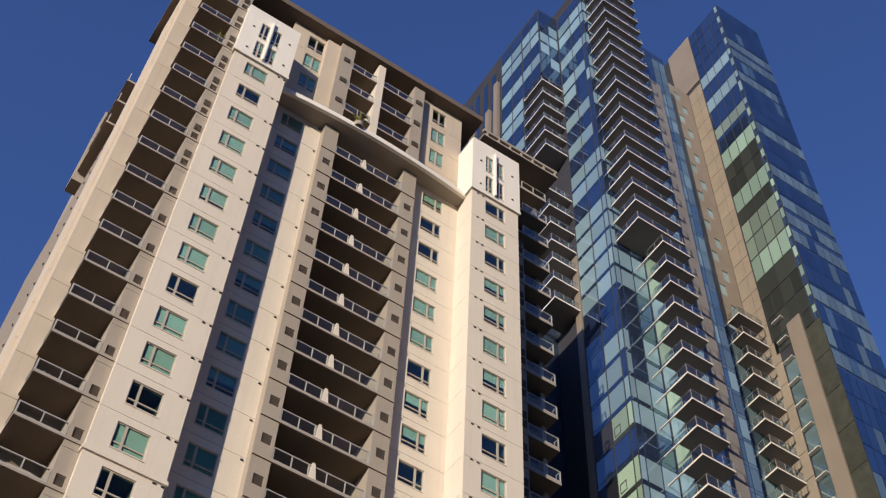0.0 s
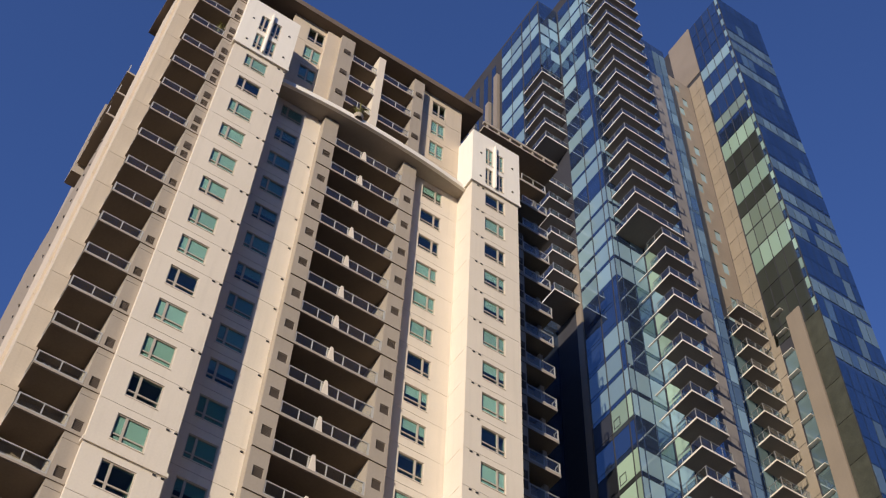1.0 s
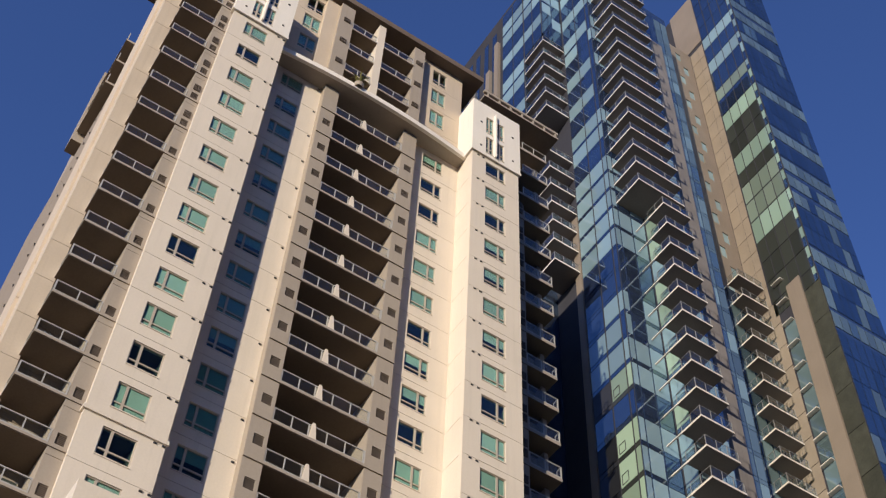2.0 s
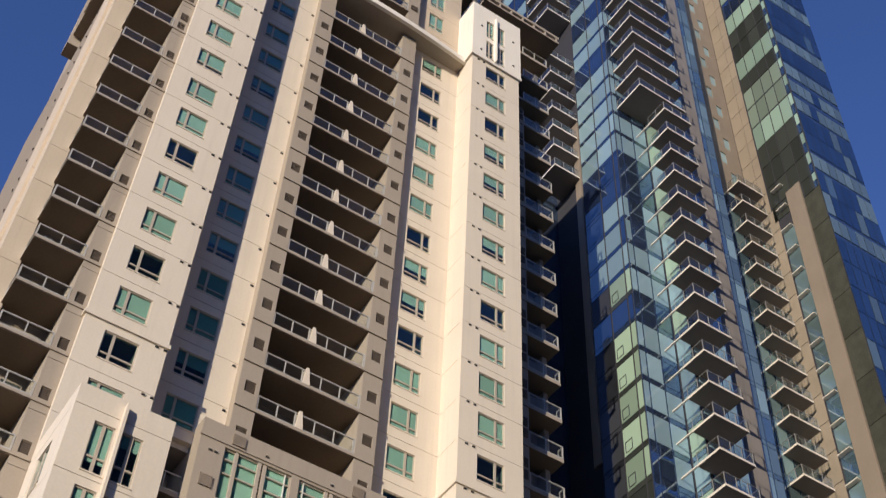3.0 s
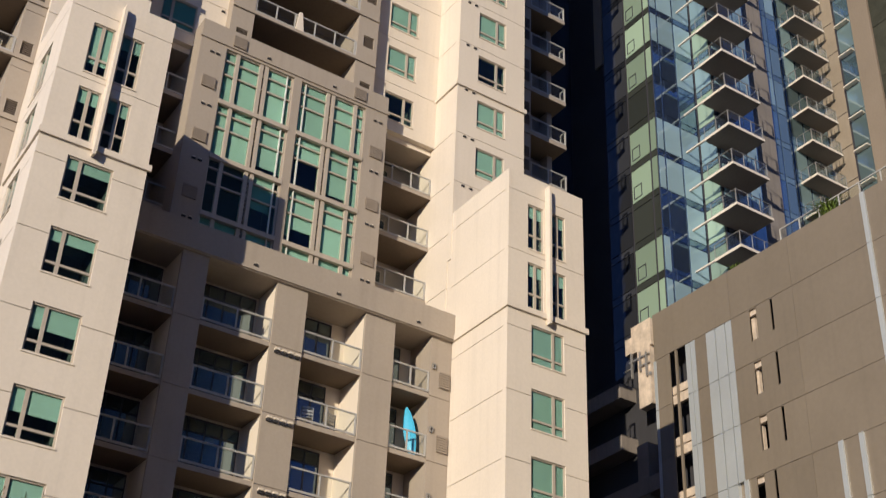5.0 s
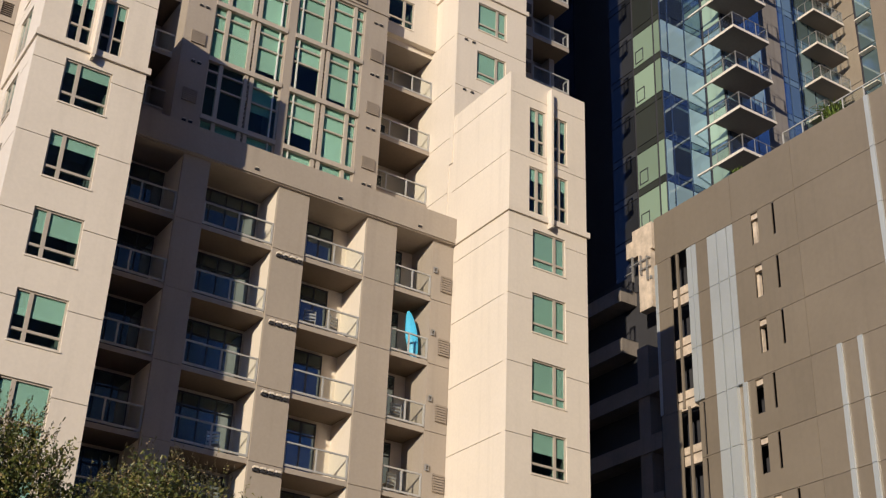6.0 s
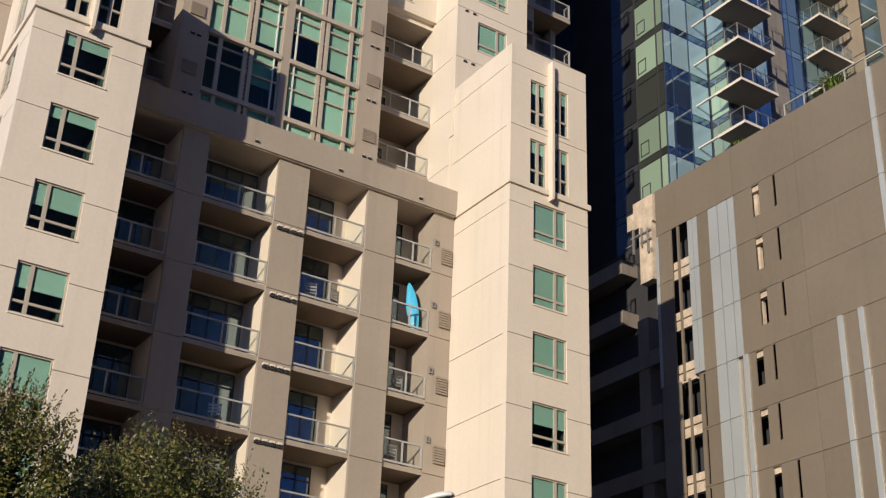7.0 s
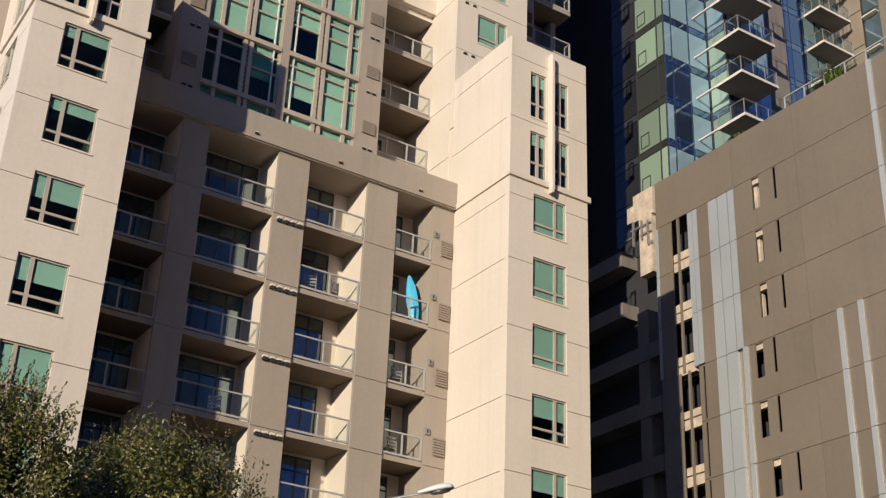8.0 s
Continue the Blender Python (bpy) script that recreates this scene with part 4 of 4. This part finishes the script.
fac.build(wing, "wing_panes", 90)
fac = Facade()
z = 96.0
while z > ZB:
    fac.add(("X", WX), 43.45, z - 4.7 + 0.03, 1.9, 4.64, STONE_GREEN)
    z -= 4.7
fac.build(wing, "stone_panels", 20)
boxes("wall", wing, [
    (WX - 0.15, WX + 0.05, 45.4, 47.1, ZB, 98.5, PINKSTONE),
])
for k in range(0, 26):
    s = put("balcony", box_mesh("juliet_slab", WX - 0.42, WX, 47.25, 48.5, -0.09, 0, SLABEDGE), wing, at(0, 0, 100.0 - 3.0 * k))
def pick_strip(row, c, z):
    return MISTY, (MISTY if rng.random() < 0.8 else DIM)


fb = Facade()
curtain(fb, ("X", WX), [47.15, 48.65], ZB + 5, 96, ST, pick_strip)
fb.build(wing, "strip_panes", 60)
fac = Facade()
xs = spread(65.75, 73.0, 7)
z, row = 165.5, 0
while z > 40:
    for c, (a, e) in enumerate(zip(xs, xs[1:])):
        light = row in (3, 4, 6, 10, 13, 15, 16, 17, 20, 23)
        v = wr.random()
        m = MISTY if (light and v < 0.95) or (row > 17 and v < 0.16) else (DIM if v > 0.975 else BLUE)
        fac.add(("Y", 43.35), a + 0.05, z - RH + (0.5 if light else 0.05), e - a - 0.1, RH - (1.0 if light else 0.1), m)
    z -= RH
    row += 1
fac.build(wing, "wing_front_panes", 160)

# ---- brown garage podium ----
podium = thing("garage_podium", (52, 40, GROUND), "brown metal-clad parking podium with slit windows", "building")
BX = 44.4
# near-black volume gives the slits their deep shade
boxes("frame", podium, [
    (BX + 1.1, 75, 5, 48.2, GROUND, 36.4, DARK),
])
zj = [36.9, 33.97, 30.95, 27.95, 24.93, 21.93, 18.95, 15.95, 12.95, 9.95, 6.95, 3.95, GROUND]


def panel_row(z1, z0, y0, y1, holes):
    ops = [(y1 - b_, y1 - a_, c, e) for a_, b_, c, e in holes]
    return wall_mesh("panel", y1 - y0, z0 + 0.012, z1 - 0.012, ops, BROWN, thick=0.06)


for i, (z1, z0) in enumerate(zip(zj, zj[1:])):
    shift = 0.55 if i in (4, 5, 7, 8) else 0.0
    holes = []
    if i > 0:
        holes = [(40.42 + shift, 40.92 + shift, z1 - 1.85 - 0.0, z1 - 0.06), (39.28 + shift * 1.6, 39.46 + shift * 1.6, z1 - 1.85, z1 - 0.06)]
    put("panel", panel_row(z1, z0, 37.9, 42.2, holes), podium, at(BX, 42.2, 0, LEFT))
    for y0, y1, h0, h1 in holes[:1]:
        # pale block stands in for sunlit concrete inside the slit
        boxes("lintel", podium, [(BX + 0.12, BX + 0.4, y0 - 0.1, y1 + 0.4, h1 - 0.3, h1 + 0.02, PALECONC)])
        if i in (1, 2, 3):
            boxes("inner_post", podium, [(BX + 0.3, BX + 0.5, y0 + 0.3 + 0.1 * i, y0 + 0.55 + 0.1 * i, h0 - 0.1, h1 - 0.3, PALECONC)])
    for y0, y1 in ((30.6, 37.88), (20, 30.58)):
        put("panel", panel_row(z1, z0, y0, y1, []), podium, at(BX, y1, 0, LEFT))
    if i == 0:
        put("panel", panel_row(z1, z0, 42.22, 48.2, []), podium, at(BX, 48.2, 0, LEFT))
    else:
        if i < 4:
            put("panel", panel_row(z1, z0, 44.12, 44.96, []), podium, at(BX, 44.96, 0, LEFT))
            put("panel", panel_row(z1, z0, 47.0, 48.2, []), podium, at(BX, 48.2, 0, LEFT))
            boxes("spandrel", podium, [(BX + 0.1, BX + 0.3, 45.72, 47.0, z0 - 0.1, z0 + 0.42, PALECONC), (BX + 0.1, BX + 0.3, 45.72, 47.0, z0 + 0.5, z0 + 0.95, PALECONC)])
            boxes("post", podium, [(BX + 0.02, BX + 0.12, 46.45, 46.6, z0, z1, BROWN)])
        else:
            put("panel", panel_row(z1, z0, 44.12, 45.4, [(44.98, 45.12, z0 + 0.1, z1 - 0.1)]), podium, at(BX, 45.4, 0, LEFT))
            put("panel", panel_row(z1, z0, 46.75, 48.2, []), podium, at(BX, 48.2, 0, LEFT))
            boxes("spandrel", podium, [(BX + 0.1, BX + 0.3, 45.42, 46.75, z0 - 0.1, z0 + 0.42, PALECONC), (BX + 0.1, BX + 0.3, 45.42, 46.75, z0 + 0.5, z0 + 0.9, PALECONC)])
            boxes("post", podium, [(BX + 0.02, BX + 0.12, 46.1, 46.25, z0, z1, BROWN)])
def strip(x0, x1, y0, y1, z1, z0):
    for a, c in zip(zj, zj[1:]):
        hi, lo = min(a, z1), max(c, z0)
        if hi - lo > 0.3:
            boxes("strip", podium, [(x0, x1, y0, y1, lo + 0.015, hi - 0.015, SILVER)], "silver metal strip")


for y0, y1, z1, z0 in ((42.22, 42.62, 33.95, 24.95), (42.70, 43.36, 33.95, GROUND), (43.44, 44.1, 33.95, GROUND), (44.98, 45.3, 33.95, 25.0), (45.34, 45.7, 33.95, 25.0), (48.06, 48.28, 33.95, 25.0)):
    strip(BX - 0.02, BX + 0.2, y0, y1, z1, z0)
for y, z1 in ((36.0, 24.93), (34.8, 24.93), (32.75, 36.85), (41.95, 24.93)):
    strip(BX - 0.1, BX - 0.004, y, y + 0.26, z1, GROUND)
b = Build()
b.box(BX + 0.2, BX + 0.34, 42.2, 42.74, GROUND, 24.95, BROWN)
put("panel", b.mesh("panel"), podium)
# open parking decks beyond the cladding
# near-black volume painted as the shade deep inside the decks
boxes("frame", podium, [
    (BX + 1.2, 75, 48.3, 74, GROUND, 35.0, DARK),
])
# upper decks stop short so the shade-black volume shows, not sunlit edges
for z in (33.8, 30.6, 27.4, 24.2, 21.0, 17.8, 14.6, 11.4):
    boxes("deck", podium, [
        (BX, 60, 48.3 if z < 29 else 51.2, 74, z - 0.9, z, CONCRETE),
    ])
for y in (49.2, 56, 63, 70):
    boxes("column", podium, [
        (BX + 0.1, BX + 0.9, y, y + 0.9, GROUND, 33.0 if y > 50 else 29.5, CONCRETE),
    ])
boxes("wall", podium, [
    (BX - 0.1, BX + 0.4, 48.3, 49.95, 35.1, 36.8, PALECONC),
    (BX - 0.1, BX + 0.4, 49.95, 50.5, 35.2, 36.2, PALECONC),
    (BX - 0.1, BX + 0.4, 48.45, 49.5, 31.5, 35.1, PALECONC),
], "raw concrete wall in a sunlit colour")
boxes("pipe", podium, [
    (BX - 0.24, BX - 0.17, 48.4, 50.1, 34.5, 34.57, GALV),
    (BX - 0.24, BX - 0.17, 48.4, 49.3, 33.95, 34.02, GALV),
    (BX - 0.26, BX - 0.12, 49.85, 49.92, 33.5, 35.1, STEEL),
    (BX - 0.26, BX - 0.12, 49.15, 49.21, 33.7, 34.9, STEEL),
    (BX - 0.26, BX - 0.12, 48.62, 48.70, 33.2, 34.7, STEEL),
    (BX - 0.24, BX - 0.17, 49.85, 50.6, 34.1, 34.16, STEEL),
    (BX - 0.16, BX - 0.10, 48.4, 48.55, 33.2, 33.4, GALV),
], "steel pipe and bracket on the raw concrete")

make_railing(podium, at(BX + 0.35, 38.6, 36.88, LEFT), 8.0, spread(0.04, 7.96, 6), 1.0)

# ---- trees at the street edge ----
def make_tree(x, y, top, spread_r, seed, leaves):
    rnd = random.Random(seed)
    tree = thing("tree", (x, y, GROUND), "leafy street tree with small olive-green leaves", "tree", "street trees")
    b = Build()
    rings = 8
    h0 = 3.2

    def limb(p, q, r0, r1):
        p, q = Vector(p), Vector(q)
        ax = (q - p).normalized()
        u = ax.orthogonal().normalized()
        w = ax.cross(u)
        k = len(b.v)
        for c, r in ((p, r0), (q, r1)):
            for i in range(rings):
                a = 2 * math.pi * i / rings
                b.v.append(tuple(c + u * math.cos(a) * r + w * math.sin(a) * r))
        mi = b.mi(BARK)
        for i in range(rings):
            j = (i + 1) % rings
            b.f.append((k + i, k + j, k + rings + j, k + rings + i))
            b.m.append(mi)

    limb((x, y, GROUND), (x + 0.05, y, GROUND + 1.5), 0.2, 0.16)
    limb((x + 0.05, y, GROUND + 1.5), (x, y + 0.05, GROUND + h0), 0.16, 0.13)
    tips = []
    for i in range(11):
        a = i * 2.4 + rnd.random()
        r = spread_r * rnd.uniform(0.35, 0.9)
        z = GROUND + h0 + (top - GROUND - h0) * rnd.uniform(0.35, 0.85)
        mid = (x + math.cos(a) * r * 0.5, y + math.sin(a) * r * 0.5, (GROUND + h0 + z) / 2)
        tip = (x + math.cos(a) * r, y + math.sin(a) * r, z)
        limb((x, y + 0.05, GROUND + h0), mid, 0.09, 0.055)
        limb(mid, tip, 0.055, 0.02)
        tips.append(tip)
    put("trunk", b.mesh("trunk"), tree)
    # twigs grow out of clumps all over the crown, leaves sit along the twigs
    b = Build()
    zc = GROUND + h0 + (top - GROUND - h0) * 0.42
    hz = top - zc
    made = 0
    while made < leaves:
        a = rnd.uniform(0, 2 * math.pi)
        el = math.asin(rnd.uniform(-0.75, 1))
        rr = rnd.uniform(0.55, 1.0) ** 0.5
        lump = 0.80 + 0.22 * math.sin(3 * a + seed) + 0.12 * math.sin(7 * a + 4 * el)
        flat, rise = math.cos(el) ** 0.6, math.copysign(abs(math.sin(el)) ** 0.8, el)
        c = Vector((x + math.cos(a) * flat * spread_r * rr * lump, y + math.sin(a) * flat * spread_r * rr * lump, zc + rise * hz * rr * (0.78 + 0.2 * lump)))
        way = Vector((math.cos(a) * 0.5 + rnd.gauss(0, 0.35), math.sin(a) * 0.5 + rnd.gauss(0, 0.35), 0.8 + rnd.gauss(0, 0.3))).normalized()
        length = rnd.uniform(0.25, 0.6)
        n = rnd.randint(14, 24)
        for k in range(n):
            p = c + way * length * k / n + Vector((rnd.gauss(0, 0.035), rnd.gauss(0, 0.035), rnd.gauss(0, 0.03)))
            d1 = Vector((rnd.gauss(0, 1), rnd.gauss(0, 1), rnd.gauss(0.5, 0.8))).normalized()
            d2 = d1.orthogonal().normalized()
            d2 = Matrix.Rotation(rnd.uniform(0, 6.28), 3, d1) @ d2
            L, W = rnd.uniform(0.05, 0.10), rnd.uniform(0.014, 0.027)
            up = d1.cross(d2) * 0.008
            b.face([p, p + d1 * L * 0.5 + d2 * W + up, p + d1 * L, p + d1 * L * 0.5 - d2 * W + up], (LEAF, LEAF2, LEAF3)[0 if rnd.random() < 0.60 else (1 if rnd.random() < 0.85 else 2)])
            made += 1
    # upright shoots that stand clear of the outline
    for i in range(260):
        a, q = rnd.uniform(0, 6.28), rnd.uniform(0.1, 1.0)
        foot = Vector((x + math.cos(a) * spread_r * q, y + math.sin(a) * spread_r * q, zc + hz * 0.84 * (1 - q ** 3) ** 0.5))
        way = Vector((rnd.gauss(0, 0.18), rnd.gauss(0, 0.18), 1)).normalized()
        for k in range(rnd.randint(18, 40)):
            p = foot + way * 0.026 * k
            d1 = (way * 0.8 + Vector((rnd.gauss(0, 0.6), rnd.gauss(0, 0.6), rnd.gauss(0, 0.3)))).normalized()
            d2 = d1.orthogonal().normalized()
            L, W = rnd.uniform(0.04, 0.075), rnd.uniform(0.012, 0.02)
            b.face([p, p + d1 * L * 0.5 + d2 * W, p + d1 * L, p + d1 * L * 0.5 - d2 * W], LEAF2 if rnd.random() < 0.6 else LEAF3)
    crown = put("crown", b.mesh("crown"), tree)
    crown["kind"] = "stuff"
    return tree


LEAF2 = surface("leaf_olive", (0.185, 0.175, 0.046), rough=0.35, big=1.5, vary=0.3, spec=0.45, bump=0)
LEAF4 = surface("leaf_bright", (0.17, 0.24, 0.045), rough=0.4, big=1.5, vary=0.25, bump=0)
LEAF3 = surface("leaf_brownish", (0.22, 0.16, 0.075), rough=0.6, big=1.5, vary=0.3, bump=0)
make_tree(3.85, 18.6, 6.35, 1.7, 3, 52000)
make_tree(7.25, 19.8, 6.5, 1.85, 8, 50000)


# ---- street lamp ----
def street_lamp():
    lamp = thing("street_lamp", (11.6, 23.3, GROUND), "grey steel street lamp with a cobra-head lantern", "street lamp")
    b = Build()
    ring = 12

    def tube(pts, radii, mat):
        k = len(b.v)
        for (p, r) in zip(pts, radii):
            for i in range(ring):
                a = 2 * math.pi * i / ring
                b.v.append((p[0] + math.cos(a) * r * 0.5 * (1 if p[3] else 2), p[1] + math.sin(a) * r, p[2] + (math.cos(a) * r if p[3] else 0)))
        mi = b.mi(mat)
        for s_ in range(len(pts) - 1):
            for i in range(ring):
                j = (i + 1) % ring
                b.f.append((k + s_ * ring + i, k + s_ * ring + j, k + (s_ + 1) * ring + j, k + (s_ + 1) * ring + i))
                b.m.append(mi)
    tube([(11.6, 23.3, GROUND, 0), (11.6, 23.3, 6.6, 0)], [0.09, 0.06], GALV)
    put("pole", b.mesh("pole"), lamp)
    b = Build()
    tube([(11.6, 23.3, 6.5, 1), (12.3, 22.93, 6.95, 1), (13.1, 22.5, 7.25, 1), (13.75, 22.1, 7.42, 1)], [0.04, 0.035, 0.03, 0.03], GALV)
    put("arm", b.mesh("arm"), lamp)
    ax, ay = 0.835, -0.55
    stations = ((0, 0.05, 0.05), (0.1, 0.07, 0.07), (0.22, 0.11, 0.10), (0.4, 0.16, 0.125), (0.56, 0.165, 0.125), (0.68, 0.12, 0.09), (0.74, 0.03, 0.03))
    b = Build()
    k = len(b.v)
    for d_, w_, h_ in stations:
        for i in range(ring):
            a = 2 * math.pi * i / ring
            side, up = math.cos(a) * w_, math.sin(a) * h_
            up = up if up > 0 else up * 0.35
            b.v.append((13.62 + ax * d_ - ay * side, 22.18 + ay * d_ + ax * side, 7.40 + 0.20 * d_ + up))
    mi = b.mi(LENSGLASS)
    for s_ in range(len(stations) - 1):
        for i in range(ring):
            j = (i + 1) % ring
            b.f.append((k + s_ * ring + i, k + s_ * ring + j, k + (s_ + 1) * ring + j, k + (s_ + 1) * ring + i))
            b.m.append(mi)
    head = put("lantern", b.mesh("lantern"), lamp, label="pale grey lantern housing")
    b = Build()
    pts = []
    for i in range(16):
        a = 2 * math.pi * i / 16
        d_, side = 0.46 + 0.2 * math.cos(a), 0.115 * math.sin(a)
        pts.append((13.62 + ax * d_ - ay * side, 22.18 + ay * d_ + ax * side, 7.34 + 0.20 * d_))
    b.face(pts, MULLION)
    b.face([(p[0], p[1], p[2] + 0.03) for p in pts], MULLION)
    for i in range(16):
        j = (i + 1) % 16
        b.face([pts[i], pts[j], (pts[j][0], pts[j][1], pts[j][2] + 0.03), (pts[i][0], pts[i][1], pts[i][2] + 0.03)], MULLION)
    put("lens", b.weld().mesh("lens"), lamp, label="dark lens under the lantern")


street_lamp()


# ---- things on balconies ----
def surfboard(x, y, z):
    board = Build()
    n, ring = 14, 8
    for i in range(n + 1):
        s_ = i / n
        w_ = 0.24 * math.sin(math.pi * min(1, s_ * 0.96 + 0.03)) ** 0.6 + 0.01
        t_ = 0.05 * math.sin(math.pi * (s_ * 0.94 + 0.03)) ** 0.5
        for k in range(ring):
            a = 2 * math.pi * k / ring
            board.v.append((math.cos(a) * w_, math.sin(a) * t_ + 0.10 * (s_ - 0.5) ** 2, s_ * 2.35))
    mi = board.mi(TURQ)
    for i in range(n):
        for k in range(ring):
            j = (k + 1) % ring
            board.f.append((i * ring + k, i * ring + j, (i + 1) * ring + j, (i + 1) * ring + k))
            board.m.append(mi)
    ob = put("surfboard", board.mesh("surfboard"))
    ob.matrix_basis = pose(x, y, z, -3, -9, -35)
    return tagged(ob, "turquoise surfboard standing upright on a balcony", "surfboard")


surfboard(25.30, 42.05, 20.97)


def plant(x, y, z, r, h, seed, label, pot=True, blades=60, leaf=None):
    rnd = random.Random(seed)
    p = thing("potted_plant", (x, y, z), label, "plant", "balcony plants")
    zc = z
    if pot:
        b = Build()
        ring = 14
        for zz, rr in ((0, r * 0.32), (0.35, r * 0.42), (0.35, r * 0.36), (0.30, r * 0.36)):
            for i in range(ring):
                a = 2 * math.pi * i / ring
                b.v.append((x + math.cos(a) * rr, y + math.sin(a) * rr, z + zz))
        mi = b.mi(TAUPE)
        for s_ in range(3):
            for i in range(ring):
                j = (i + 1) % ring
                b.f.append((s_ * ring + i, s_ * ring + j, (s_ + 1) * ring + j, (s_ + 1) * ring + i))
                b.m.append(mi)
        b.f.append(tuple(3 * ring + i for i in range(ring)))
        b.m.append(mi)
        put("pot", b.mesh("pot"), p)
        zc = z + 0.3
    b = Build()
    for i in range(blades):
        a = rnd.uniform(0, 6.28)
        out = rnd.uniform(0.2, 1) * r
        hh = h * rnd.uniform(0.5, 1)
        base = Vector((x, y, zc))
        mid = base + Vector((math.cos(a) * out * 0.5, math.sin(a) * out * 0.5, hh))
        tip = base + Vector((math.cos(a) * out, math.sin(a) * out, hh * rnd.uniform(0.6, 1.05)))
        side = Vector((-math.sin(a), math.cos(a), 0)) * rnd.uniform(0.02, 0.05)
        b.face([base - side * 0.4, base + side * 0.4, mid + side, mid - side], leaf or LEAF2)
        b.face([mid - side, mid + side, tip + side * 0.1, tip - side * 0.1], leaf or LEAF2)
    fol = put("foliage", b.mesh("foliage"), p)
    fol["kind"] = "stuff"


plant(17.2, 42.35, 80.55, 0.9, 1.3, 4, "green bushy plant on the white ledge")
plant(45.35, 35.6, 36.4, 1.5, 1.35, 5, "bright green spiky plant on the podium roof edge", blades=280, leaf=LEAF4)
plant(45.30, 42.3, 36.4, 0.9, 0.95, 9, "low green plant on the podium roof edge", blades=140, leaf=LEAF4)
plant(6.0, 42.75, 80.93, 0.8, 1.9, 6, "tall green plant on a corner balcony")


def patio_chair(x, y, z, turn):
    c = thing("patio_chair", (x, y, z), "grey metal patio chair on a balcony", "chair", "balcony chairs")
    c.rotation_euler = (0, 0, radians(turn))
    rows = [("seat", (-0.24, 0.24, -0.24, 0.24, 0.42, 0.46)), ("back_slat", (-0.24, 0.24, 0.20, 0.23, 0.54, 0.62)), ("back_slat", (-0.24, 0.24, 0.20, 0.23, 0.67, 0.75)), ("back_slat", (-0.24, 0.24, 0.20, 0.23, 0.80, 0.88)), ("back_post", (-0.24, -0.205, 0.23, 0.26, 0.0, 0.9)), ("back_post", (0.205, 0.24, 0.23, 0.26, 0.0, 0.9))]
    rows += [("leg", (a, a + 0.035, b_, b_ + 0.035, 0, 0.42)) for a in (-0.23, 0.195) for b_ in (-0.23, 0.195)]
    for name, q in rows:
        ob = new(name, box_mesh(("patio", name, q[0], q[2], q[4]), *q, STEEL if name in ("leg", "back_post") else GALV))
        ob.parent = c


for x, y, z, turn in ((4.7, 42.9, 44.54, 30), (5.6, 43.0, 41.64, -20), (5.4, 43.0, 50.34, 10), (20.5, 42.3, 20.96, 160), (21.4, 42.3, 20.96, 200), (24.6, 42.3, 18.06, 170), (17.2, 42.4, 15.16, 150), (24.5, 42.3, 15.16, 190), (49.6, 45.8, 47.6, 40), (50.4, 45.6, 44.6, 0)):
    patio_chair(x, y, z, turn)
